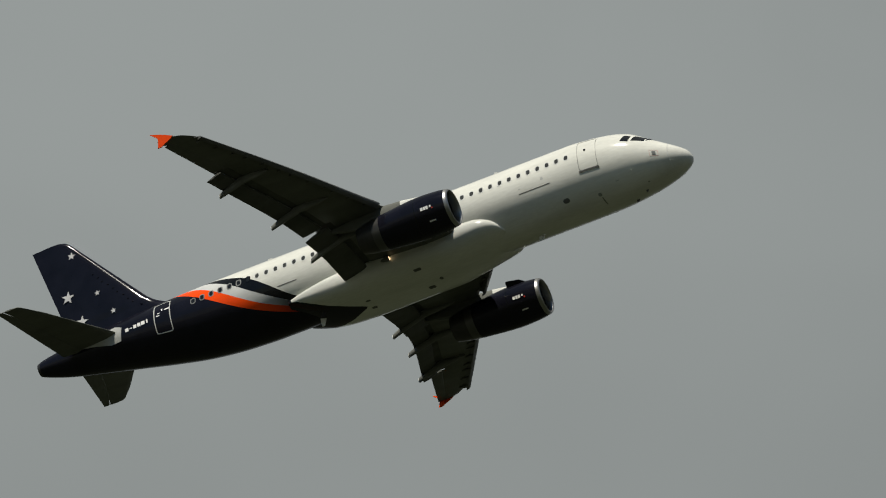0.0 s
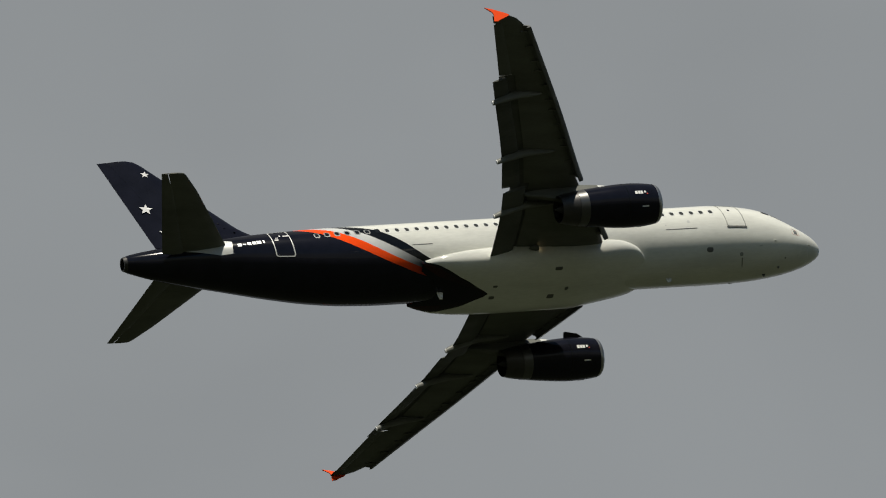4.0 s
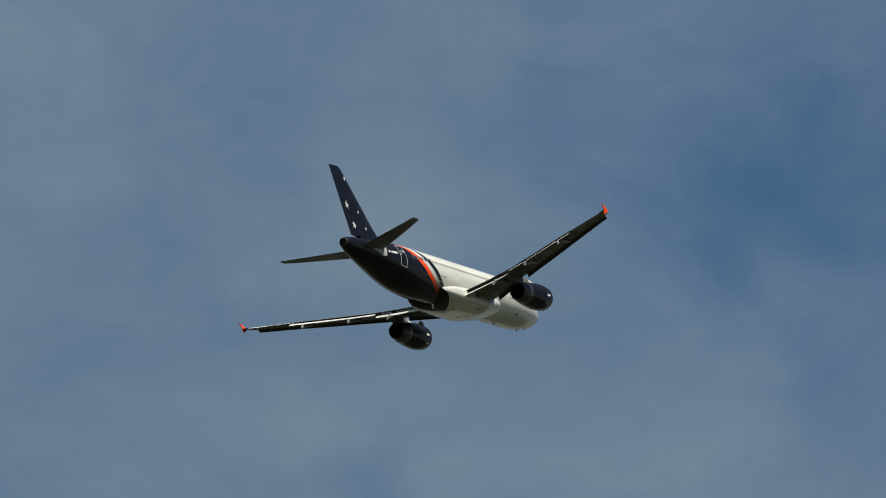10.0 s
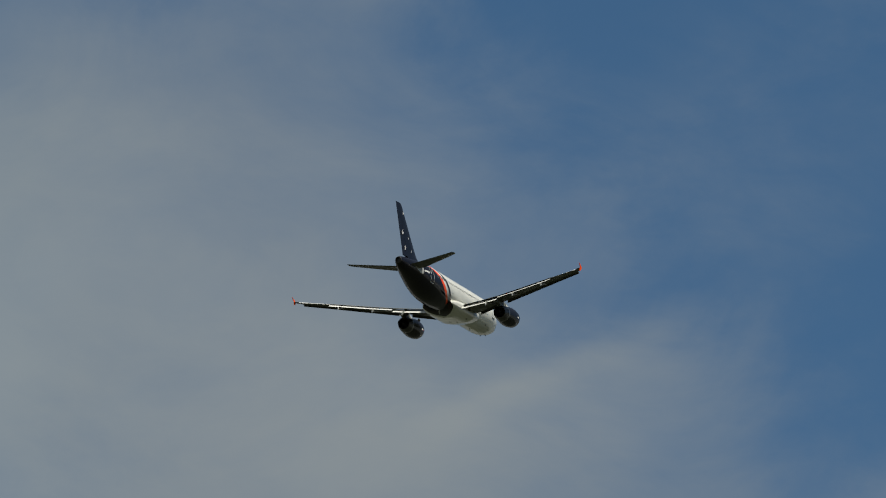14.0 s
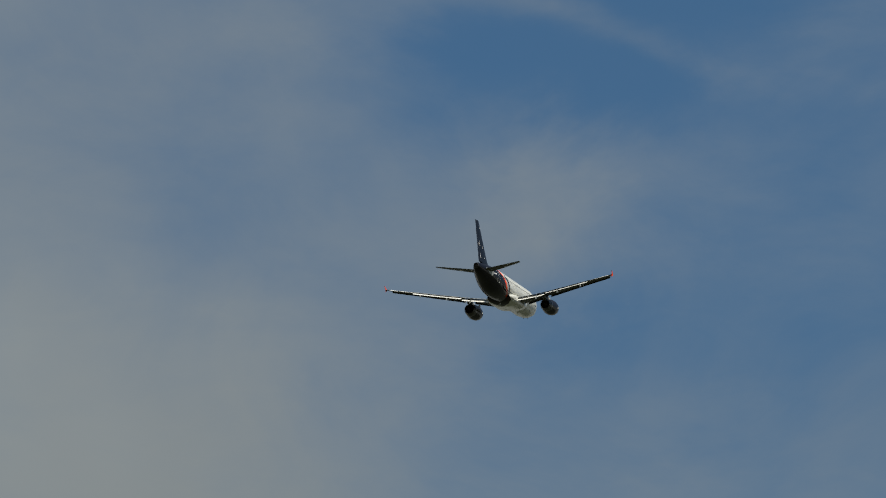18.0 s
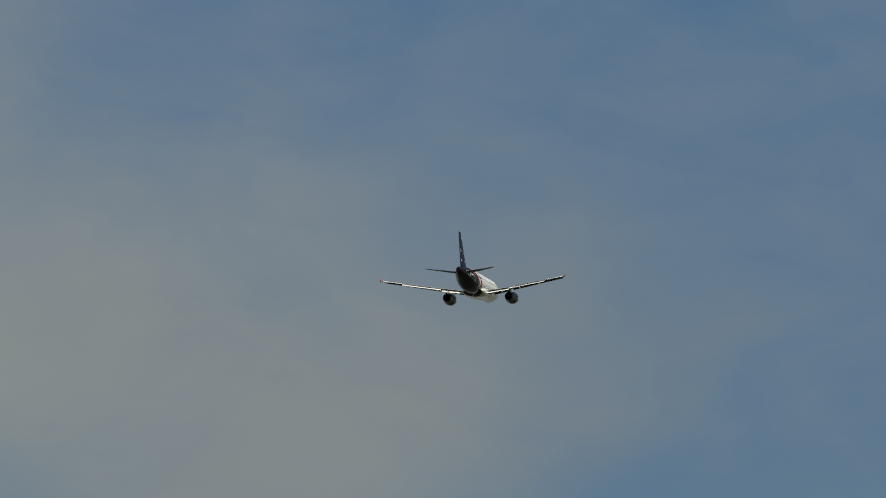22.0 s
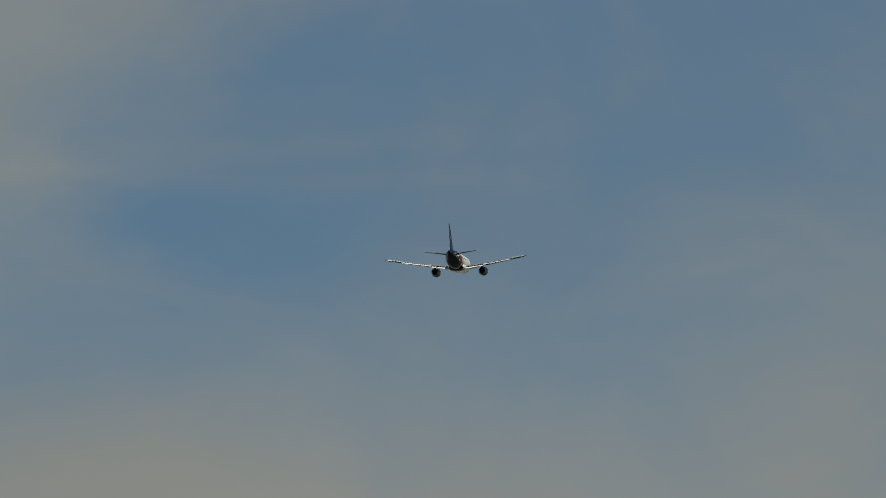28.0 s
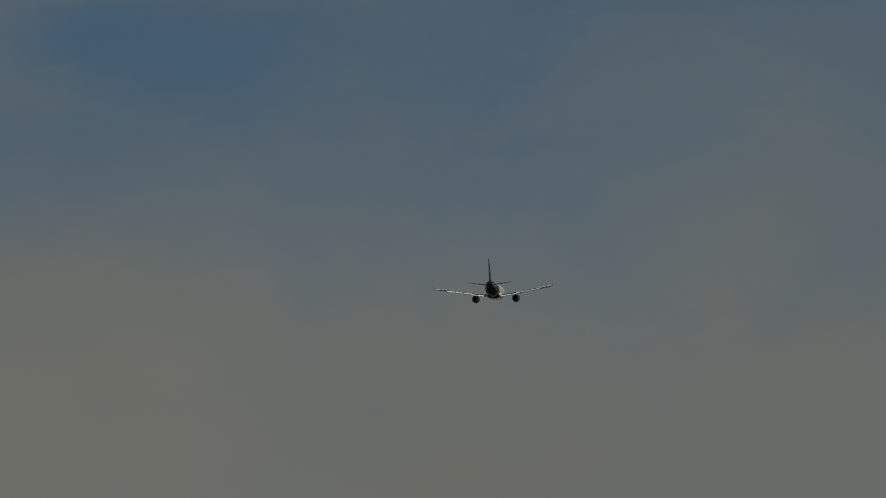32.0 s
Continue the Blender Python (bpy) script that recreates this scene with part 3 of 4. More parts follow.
def fuselage(plane):
    nose = lambda phi: 0.0
    tail = lambda phi: 37.4
    body = part("fuselage", *band(hull, nose, edge_black, 110, 1.35), WHITE, plane, "glossy white fuselage with rows of cabin windows", 60)
    part("black_stripe", *band(hull, edge_black, edge_silver, 6), BLACK, body, "black swept paint stripe", 60)
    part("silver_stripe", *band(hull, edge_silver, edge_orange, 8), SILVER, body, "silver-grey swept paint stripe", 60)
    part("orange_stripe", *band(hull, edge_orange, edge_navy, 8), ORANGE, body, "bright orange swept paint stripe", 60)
    part("tail_cone", *band(hull, edge_navy, tail, 60), NAVY, body, "glossy navy-blue rear fuselage", 60)
    part("radome_seam", *skin([[hull(s, -90 + 7.5 * j, o) for j in range(48)] for s, o in ((0.95, 0.0), (0.955, 0.004), (0.985, 0.004), (0.99, 0.0))]), PALE_GREY, body, "thin seam behind the radome")
    # exhaust of the auxiliary power unit
    rings = [[hull(s, -90 + 15 * j, o) for j in range(24)] for s, o in ((37.38, 0.0), (37.56, 0.0), (37.57, -0.05), (37.3, -0.08))]
    part("tail_exhaust", *skin(rings, True, (False, True)), NOZZLE_METAL, body, "grey metal exhaust ring at the tail tip")
    # belly fairing in the same livery
    front, rear = (lambda phi: FAIR_S[0]), (lambda phi: FAIR_S[-1])
    belly = part("belly_fairing", *band(fairing, front, fair_black, 60, 1.3, around=192), WHITE, plane, "white wing-root belly fairing with small vents", 60)
    part("black_stripe", *band(fairing, fair_black, fair_orange, 4, around=192), BLACK, belly, "", 60)
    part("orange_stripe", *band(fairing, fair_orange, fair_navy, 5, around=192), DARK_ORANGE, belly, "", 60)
    part("navy_tip", *band(fairing, fair_navy, rear, 12, around=192), NAVY, belly, "navy-blue point of the tail paint", 60)
    for s0, th, w, h in ((15.34, -53, 0.4, 0.26), (15.37, -97, 0.36, 0.22), (18.63, -81, 0.26, 0.12), (18.64, -94, 0.3, 0.14), (14.61, -89, 0.2, 0.1)):
        part("vent", *stick(fairing, s0, th, rounded(w, h, 0.06), 0.01), SEAL, belly, "dark vent opening")
    # cabin windows
    for right in (True, False):
        for i in range(41):
            s0 = 6.13 + 0.5395 * i
            z = 0.62
            th = theta_of(s0, z, right)
            outer, pane = rounded(0.31, 0.42, 0.13), rounded(0.21, 0.31, 0.1)
            va, fa = ring_on(hull, s0, th, outer, pane, 0.008)
            vb, fb = stick(hull, s0, th, pane, 0.004)
            faces = [(f, 0) for f in fa] + [(tuple(k + len(va) for k in f), 1) for f in fb]
            part("cabin_window", va + vb, faces, PALE_GREY if s0 < 24.1 else BLACK if s0 < 24.9 else RING_GREY, body, also=(CABIN_GLASS if s0 < 24.2 else GLASS,))
        # cockpit glazing
        for pts in ([(3.2, 26), (2.8, 25), (2.68, 44), (3.0, 45)], [(2.66, 28), (2.05, 35), (1.98, 60), (2.5, 50)], [(1.98, 38), (1.66, 60), (1.62, 85), (1.98, 86), (1.93, 62)]):
            flip = (lambda a: a) if right else (lambda a: 180 - a)
            cs, ct = sum(p[0] for p in pts) / len(pts), sum(p[1] for p in pts) / len(pts)
            dense = []
            for a, b in zip(pts, pts[1:] + pts[:1]):
                dense += [(a[0] + (b[0] - a[0]) * k / 4, a[1] + (b[1] - a[1]) * k / 4) for k in range(4)]
            n = len(dense)
            verts, faces = [], []
            for shrink, o in ((1.0, 0.0), (1.0, 0.014), (0.5, 0.014)):
                verts += [hull(cs + (p[0] - cs) * shrink, flip(ct + (p[1] - ct) * shrink), o) for p in dense]
            verts.append(hull(cs, flip(ct), 0.014))
            for i in range(n):
                k = (i + 1) % n
                faces += [(i, k, n + k, n + i), (n + i, n + k, 2 * n + k, 2 * n + i), (2 * n + i, 2 * n + k, 3 * n)]
            part("cockpit_window", verts, faces, GLASS, body, "dark cockpit window")
        door(body, "front_door", 5.0, -0.48, 1.5, 1.04, CANOE_GREY, "cabin door with a grey outline", right, 0.03)
        door(body, "rear_door", 29.6, -0.45, 1.42, 1.0, PALE_GREY, "navy cabin door with a pale outline", right, 0.05)
        th0 = theta_of(5.0, -0.5, right)
        part("door_sill", *stick(hull, 5.0, th0, rounded(1.1, 0.09, 0.04), 0.03), SEAL, body, "dark sill under the front door")
        for s0, z, w, h, m in ((29.3, 0.86, 0.3, 0.1, MARK_WHITE), (29.85, 0.6, 0.22, 0.07, MARK_WHITE), (29.8, 0.76, 0.16, 0.07, MARK_WHITE), (29.6, 0.9, 0.07, 0.16, MARK_WHITE)):
            part("door_marking", *stick(hull, s0, theta_of(s0, z, right), rounded(w, h, 0.03), 0.008), m, body, "white marking on the rear door")
        # registration, as plain bars
        for k, w in enumerate((0.08, 0.22, 0.19, 0.19, 0.16, 0.2)):
            s0 = 30.52 + 0.25 * (k if right else 5 - k)
            part("registration_bar", *stick(hull, s0, theta_of(s0, 0.6, right), rounded(w, 0.08 if k == 4 else 0.28, 0.02), 0.01), MARK_WHITE, body, "white bar standing for lettering")
        # cargo sill lines, probes and vents
        for s0, w in ((8.1, 1.75), (22.35, 1.1)):
            part("cargo_door_line", *stick(hull, s0, theta_of(s0, -0.47, right), rounded(w, 0.04, 0.015), 0.008), SEAL, body, "thin grey cargo door edge")
        part("service_panel", *stick(hull, 7.6, theta_of(7.6, -0.05, right), rounded(0.14, 0.16, 0.03), 0.006), BAND_GREY, body, "small grey service panel")
        part("service_panel", *stick(hull, 8.9, theta_of(8.9, -0.2, right), rounded(0.07, 0.07, 0.03), 0.006), BAND_GREY, body, "small grey service panel")
        part("door_window", *stick(hull, 5.08, theta_of(5.08, 0.72, right), rounded(0.12, 0.16, 0.05), 0.01), GLASS, body, "tiny dark door window")
        part("vent", *stick(hull, 6.7, theta_of(6.7, -1.5, right), rounded(0.36, 0.26, 0.12), 0.01), SEAL, body, "dark oval vent")
        part("vent", *stick(hull, 4.94, theta_of(4.94, -1.7, right), rounded(0.2, 0.22, 0.09), 0.01), CANOE_GREY, body, "grey oval vent")
        th1 = theta_of(1.62, -0.62, right)
        part("plate_outline", *ring_on(hull, 1.62, th1, rounded(0.42, 0.38, 0.02, 2), rounded(0.38, 0.34, 0.02, 2), 0.006, 1.3), FADED_RED, body, "thin faded red outline round the nose sensor")
        part("sensor", *stick(hull, 1.62, th1, rounded(0.18, 0.22, 0.05), 0.02, 1.3), RING_GREY, body, "small dark nose sensor")
        part("static_port", *stick(hull, 2.36, theta_of(2.36, -1.72, right), rounded(0.1, 0.1, 0.04), 0.008), SEAL, body, "small dark static port")
        part("service_panel", *stick(hull, 3.82, theta_of(3.82, -1.42, right), rounded(0.16, 0.06, 0.02), 0.006), BAND_GREY, body, "small grey service panel")
        for s0, z in ((2.95, -1.17), (0.88, -1.12)):
            part("probe", *stick(hull, s0, theta_of(s0, z, right), rounded(0.11, 0.04, 0.015), 0.05), PALE_GREY, body, "small air data probe")
        part("stabiliser_plate", *stick(hull, 32.1, theta_of(32.1, 0.6, right), [(-0.02, 0.28), (0.4, 0.48), (1.2, 0.42), (2.75, 0.2), (2.8, 0.0), (1.7, -0.24), (0.75, -0.46), (0.12, -0.4)], 0.012, 1.2), BAND_GREY, body, "pale grey rubbing plate at the tailplane root")
    part("drain_streak", *stick(hull, 4.87, -68, [(0.0, 0.26), (0.05, 0.26), (0.03, -0.05), (-0.01, -0.3), (-0.05, -0.3), (-0.02, -0.02)], 0.006), SEAL, body, "dark streak below a vent")
    # nose wheel doors and small aerials
    for s0, y0, z0, length, height, m in ((10.3, 0, 2.05, 0.45, 0.4, PALE_GREY), (23.4, 0, 2.05, 0.5, 0.4, PALE_GREY), (26.2, 0, 2.03, 0.3, 0.25, PALE_GREY), (3.3, 0.25, -1.98, 0.2, -0.13, SEAL),
                                          (2.6, -0.2, -1.9, 0.16, -0.11, SEAL), (8.6, 0, -2.05, 0.4, -0.3, WHITE), (21.25, 0, -2.12, 0.35, -0.42, MARK_WHITE), (30.1, -0.2, -0.86, 0.5, -0.12, MARK_WHITE)):
        outline = [(0, -math.copysign(0.06, height)), (length, -math.copysign(0.06, height)), (length * 0.95, height), (length * 0.5, height)]
        part("aerial", *solid(outline, 0.05, lambda u, v, w, s0=s0, y0=y0, z0=z0: at(s0 + u, y0 + w, z0 + v)), m, body, "small blade aerial")
    return body


# ---- lifting surfaces ----
def foil(n=14):
    """A rounded aerofoil of unit chord and unit thickness: points from the trailing edge over the top and back."""
    xs = [(1 - math.cos(math.pi * i / n)) / 2 for i in range(n + 1)]
    thick = lambda x: 5 * (0.2969 * math.sqrt(x) - 0.126 * x - 0.3516 * x * x + 0.2843 * x**3 - 0.1036 * x**4)
    upper = [(x, thick(x)) for x in xs][::-1]
    lower = [(x, -0.75 * thick(x)) for x in xs][1:-1]
    return upper + lower


FOIL = foil()


def aerofoils(stations, vertical=False, two=False):
    """A surface from stations (span place, leading edge s, trailing edge s, height, thickness, droop of the trailing edge)."""
    rings = []
    for y, le, te, z, t, droop in stations:
        ring = []
        for u, v in FOIL:
            s, h = le + (te - le) * u, z + v * t - droop * u
            ring.append(at(s, h, y) if vertical else at(s, y, h))
        rings.append(ring)
    verts, faces = skin(rings, True, (True, True))
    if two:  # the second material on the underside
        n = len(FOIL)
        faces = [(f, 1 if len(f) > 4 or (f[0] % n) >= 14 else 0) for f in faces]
    return verts, faces


slat_le = curve([1.4, 2.6, 6.2, 11.0, 16.45], [12.0, 12.68, 14.8, 17.2, 20.08])
flap_te = curve([1.4, 4.0, 6.3, 13.25], [19.12, 19.14, 19.38, 21.43])
clean_te = curve([13.2, 17.1], [20.97, 22.2])


def wing_z(y):
    # dihedral, with the outer panel bent up a little in flight
    return -1.15 + 0.122 * (y - 2.0) + 0.1 * min(1.0, max(0.0, (y - 5.0) / 8.0))


def wing(plane, side):
    """side: 1 the left wing, -1 the right wing."""
    box = []
    for y in (1.2, 2.6, 4.2, 6.25, 6.3, 8.5, 11.0, 13.2):
        le = slat_le(y) + 0.33
        te = flap_te(y) - (1.6 if y < 6.28 else 1.3)
        box.append((side * y, le, te, wing_z(y), 0.125 * (te - le) * (1.15 if y < 4 else 1.0), 0.02))
    for y, le, te, t in ((13.24, 18.7, 20.3, 0.2), (15.0, 19.62, 20.97, 0.17), (16.4, 20.34, 21.52, 0.13), (16.6, 20.56, 22.03, 0.11), (16.85, 20.85, 22.12, 0.08), (17.05, 21.3, 22.19, 0.05)):
        box.append((side * y, le, te, wing_z(y), t, 0.02))
    main = part("wing", *aerofoils(box), WING_GREY, plane, "dark grey swept wing with extended slats and flaps", 50)
    # slats: thin curved shells standing off the leading edge
    for a, b in ((2.55, 5.2), (6.45, 8.79), (8.8, 11.34), (11.35, 13.89), (13.9, 16.42)):
        rings = []
        for y in np.linspace(a, b, 5):
            le, z, c = slat_le(y) - 0.04, wing_z(y) - 0.13, 0.6 - 0.008 * (y - 2.5)
            t = 0.1 + 0.025 * (17 - y) * 0.5
            prof = [(1.0, 0.95), (0.6, 0.85), (0.25, 0.55), (0.05, 0.15), (0.0, -0.25), (0.12, -0.7), (0.45, -0.95), (0.5, -0.8), (0.3, -0.35), (0.35, 0.1), (0.6, 0.45), (0.98, 0.8)]
            rings.append([at(le + u * c, side * y, z + v * t) for u, v in prof])
        for y in np.arange(a + 0.25, b, 0.95):
            z = wing_z(y) - 0.1
            outline = [(0.12, -0.04), (0.62, -0.04), (0.62, 0.05), (0.12, 0.05)]
            part("slat_track", *solid(outline, 0.07, lambda u, v, w, y=y, z=z: at(slat_le(y) + u, side * y + w, z + v)), WING_GREY, main)
        verts, faces = skin(rings, True, (True, True))
        part("slat", verts, [(f, 1 if len(f) == 4 and f[0] % 12 < 3 else 0) for f in faces], SLAT_GREY, main, "grey metal leading-edge slat with a painted sunlit top, extended", 50, also=(SLAT_TOP,))
    # slotted flaps, lowered
    for a, b, chord, low, drop in ((2.1, 6.2, 1.35, 0.22, 0.38), (6.32, 13.18, 1.05, 0.13, 0.25)):
        st = []
        for y in np.linspace(a, b, 5):
            c = chord * (1.0 if y < 6.3 else 1.0 - 0.03 * (y - 6.3))
            te = flap_te(y)
            st.append((side * y, te - c, te, wing_z(y) - low, 0.17 * c, drop))
        part("flap", *aerofoils(st, two=True), FLAP_SUNLIT, main, "pale grey trailing-edge flap, lowered for take-off", 50, also=(SHADED_UNDER,))
    # spoiler panels roof over the gap ahead of the flaps
    for a, b in ((1.9, 4.12), (4.13, 6.25), (6.26, 7.99), (8.0, 9.69), (9.7, 11.39), (11.4, 13.22)):
        rings = []
        for y in (a, b):
            s0, s1 = flap_te(y) - (1.95 if y < 6.28 else 1.6), flap_te(y) - (0.57 if y < 6.28 else 0.43)
            z, low = wing_z(y) + (0.13 if y < 6.28 else 0.09), wing_z(y) - (0.05 if y < 6.28 else 0.05)
            rings.append([at(s0, side * y, z), at((s0 + s1) / 2, side * y, z * 0.55 + low * 0.45 + 0.04), at(s1, side * y, low), at(s1, side * y, low - 0.02), at((s0 + s1) / 2, side * y, z * 0.55 + low * 0.45 - 0.02), at(s0, side * y, z - 0.06)])
        # the underside takes the flaps' painted shade, so the gap reads dark
        verts, faces = skin(rings, True, (True, True))
        part("spoiler", verts, [(f, 0 if k < 3 else 1) for k, f in enumerate(faces)], SPOILER_GREY, main, "grey spoiler panel lying flat", 30, also=(SHADED_UNDER,))
    st = [(side * y, clean_te(y) - c, clean_te(y), wing_z(y), 0.1, 0.08) for y, c in ((13.28, 0.72), (15.0, 0.62), (16.55, 0.5))]
    part("aileron", *aerofoils(st, two=True), FLAP_SUNLIT, main, "pale grey aileron, drooped a little", 50, also=(WING_GREY,))
    # flap track fairings
    for y, s1, z1, length in ((12.1, 21.25, -0.42, 2.8), (8.36, 20.2, -0.98, 3.3), (5.0, 19.65, -1.6, 3.7)):
        rings = []
        for u in np.linspace(0, 1, 17):
            r = 0.26 * (math.sin(math.pi * min(1, u * 0.76 + 0.03)) ** 0.7) * (1 if u < 0.6 else 1 - 0.2 * (u - 0.6) / 0.4)
            s = s1 - length * (1 - u)
            z = wing_z(y) - 0.16 + (z1 - wing_z(y) + 0.1) * max(0, (u - 0.45) / 0.55) ** 1.3
            rings.append([at(s, side * y + 0.55 * r * math.cos(a), z + 0.95 * r * math.sin(a)) for a in np.linspace(0, 2 * math.pi, 14, endpoint=False)])
        canoe = part("flap_track_fairing", *skin(rings, True, (True, False)), TRACK_GREY, main, "grey pointed flap track fairing", 50)
        # sunlight on the blunt tail face is put into its white colour
        ends = [rings[-1], [tuple(p[k] * 0.85 + sum(q[k] for q in rings[-1]) / 14 * 0.15 + (-0.03 if k == 0 else 0) for k in range(3)) for p in rings[-1]]]
        part("fairing_tail", *skin(ends, True, (False, True)), MARK_WHITE, canoe, "pale blunt tail of the fairing", 50)
    # wingtip fence
    outline = [(21.3, 0.8), (21.6, 0.95), (22.0, 1.12), (22.48, 1.28), (22.31, 1.12), (22.15, 0.98), (22.1, 0.82), (22.2, 0.42), (22.0, 0.42), (21.75, 0.55), (21.45, 0.68)]
    part("wingtip_fence", *solid(outline, 0.055, lambda u, v, w: at(u, side * (17.05 + 0.12 * (v - 0.6)) + w, v)), FENCE_ORANGE, main, "bright orange arrow-shaped wingtip fence")
    # root lamp and small root fittings
    turn = np.linspace(0, 2 * math.pi, 14, endpoint=False)
    ring_at = lambda s, r: [at(s, side * 2.25 + r * math.cos(a), -1.46 + r * math.sin(a)) for a in turn]
    part("lamp_housing", *skin([ring_at(s, r) for s, r in ((16.46, 0.1), (16.44, 0.14), (16.6, 0.15), (16.85, 0.08), (16.95, 0.02))], True, (False, True)), WING_GREY, main, "grey lamp housing under the wing root")
    part("landing_lamp", *skin([ring_at(s, r) for s, r in ((16.46, 0.1), (16.43, 0.05), (16.42, 0.01))], True, (False, True)), LAMP, main, "small warm glowing lamp under the wing root")
    return main


# ---- engines ----
def round_about(profile, y0, z0, n=40):
    return [[at(s, y0 + r * math.cos(a), z0 + r * math.sin(a)) for a in np.linspace(0, 2 * math.pi, n, endpoint=False)] for s, r in profile]


def engine(plane, side):
    y0, z0 = side * 5.75, -2.1
    outer = [(11.39, 1.008), (11.66, 1.05), (12.05, 1.09), (12.45, 1.11), (12.8, 1.115), (13.15, 1.108), (13.5, 1.088), (13.9, 1.055), (14.3, 1.015), (14.7, 0.975), (15.12, 0.93), (15.12, 0.88)]
    eng = part("engine", *skin(round_about(outer, y0, z0)), NAVY, plane, "navy-blue engine nacelle with a polished intake lip", 50)
    lip = [(11.395, 1.01), (11.35, 1.003), (11.26, 0.975), (11.2, 0.935), (11.18, 0.905), (11.2, 0.875), (11.32, 0.84), (11.6, 0.82)]
    part("intake_lip", *skin(round_about(lip, y0, z0)), BARE_METAL, eng, "polished metal intake lip", 60)
    part("intake_duct", *skin(round_about([(11.6, 0.82), (11.9, 0.81), (12.3, 0.82)], y0, z0)), DARK_METAL, eng, "dark intake duct", 60)
    verts, faces = [], []
    for k in range(22):
        a = 2 * math.pi * k / 22
        for r in (0.25, 0.55, 0.81):
            for d, ds in ((-0.1, 0.0), (0.1, 0.14)):
                ang = a + d * (0.6 if r > 0.5 else 1.2) / max(r, 0.3)
                verts.append(at(12.1 + ds, y0 + r * math.cos(ang), z0 + r * math.sin(ang)))
        b = 6 * k
        faces += [(b, b + 1, b + 3, b + 2), (b + 2, b + 3, b + 5, b + 4)]
    part("fan", verts, faces, DARK_METAL, eng, "dark fan blades", 0)
    part("spinner", *skin(round_about([(11.75, 0.01), (11.85, 0.1), (12.0, 0.19), (12.2, 0.27), (12.35, 0.3)], y0, z0, 20), True, (True, True)), DARK_METAL, eng, "dark spinner cone", 60)
    part("back_plate", *skin(round_about([(12.3, 0.82), (12.31, 0.05)], y0, z0, 32), True, (False, True)), DARK_METAL, eng)
    part("reverser_band", *skin(round_about([(15.1, 0.88), (15.1, 0.927), (15.3, 0.905), (15.58, 0.875), (15.58, 0.82)], y0, z0)), BAND_METAL, eng, "bright bare metal band behind the cowl", 50)
    noz = [(15.5, 0.86), (15.75, 0.84), (16.1, 0.78), (16.5, 0.68), (16.5, 0.65), (16.1, 0.7), (15.6, 0.74)]
    part("exhaust_nozzle", *skin(round_about(noz, y0, z0)), NOZZLE_METAL, eng, "bare heat-stained metal exhaust nozzle", 60)
    part("exhaust_cone", *skin(round_about([(15.5, 0.74), (15.6, 0.45), (16.2, 0.25), (16.7, 0.03)], y0, z0, 24), True, (True, True)), DARK_METAL, eng, "dark exhaust cone", 60)
    part("cowl_seam", *skin(round_about([(13.0, 1.11), (13.0, 1.117), (13.05, 1.116), (13.05, 1.108)], y0, z0)), BLACK, eng, "thin seam round the cowl", 60)
    # pylon: a white front; the rear's shade is put into its grey
    rings = []
    for s, half, low, high in ((12.2, 0.03, -1.05, -0.98), (12.9, 0.14, -1.1, -0.86), (14.0, 0.2, -1.2, -0.7), (15.1, 0.22, -1.35, -0.62), (16.0, 0.22, -1.6, -0.66), (17.0, 0.16, -1.3, -0.75), (18.0, 0.05, -1.05, -0.8)):
        rings.append([at(s, y0 + half * c, (low + high) / 2 + (high - low) / 2 * d) for c, d in ((1, -0.7), (1, 0.5), (0.6, 1), (-0.6, 1), (-1, 0.5), (-1, -0.7), (-0.5, -1), (0.5, -1))])
    part("pylon", *skin(rings[2:], True, (True, True)), WING_GREY, eng, "grey engine pylon", 40)
    part("pylon_front", *skin(rings[:3], True, (True, True)), WHITE, eng, "white front of the engine pylon", 40)
    # strake on the inboard shoulder
    ang = radians(50) if side < 0 else radians(130)
    outline = [(11.95, 1.1), (12.25, 1.3), (12.9, 1.42), (12.98, 1.38), (13.0, 1.1)]
    part("strake", *solid(outline, 0.05, lambda u, v, w: at(u, y0 + v * math.cos(ang) - w * math.sin(ang), z0 + v * math.sin(ang) + w * math.cos(ang))), NAVY, eng, "navy triangular strake")
    # markings, as plain bars
    for a_deg, s0, ds, dr, m in ((-7, 12.6, 0.14, 0.19, MARK_WHITE), (-7, 12.44, 0.12, 0.19, MARK_WHITE), (-7, 12.3, 0.12, 0.19, MARK_WHITE), (-6, 12.12, 0.09, 0.12, MARK_WHITE), (-12, 12.02, 0.07, 0.08, MARK_RED), (-46, 12.2, 0.36, 0.07, MARK_WHITE)):
        for flip in (0, 1):
            a = radians(180 - a_deg) if flip == 0 else radians(a_deg)
            rr = 1.115 + 0.004
            verts, faces = solid(rounded(ds, dr, 0.02, 2), 0.012, lambda u, v, w, a=a, s0=s0: at(s0 + u, y0 + (rr - 0.012 * (abs(s0 - 12.8)) + w) * math.cos(a + v / 1.15), z0 + (rr - 0.03 * (abs(s0 - 12.8)) + w) * math.sin(a + v / 1.15)))
            part("marking", verts, faces, m, eng, "small marking on the cowl")


# ---- tail ----
def star(r):
    return [((r if k % 2 == 0 else 0.42 * r) * math.sin(math.pi * k / 5), (r if k % 2 == 0 else 0.42 * r) * math.cos(math.pi * k / 5)) for k in range(10)]


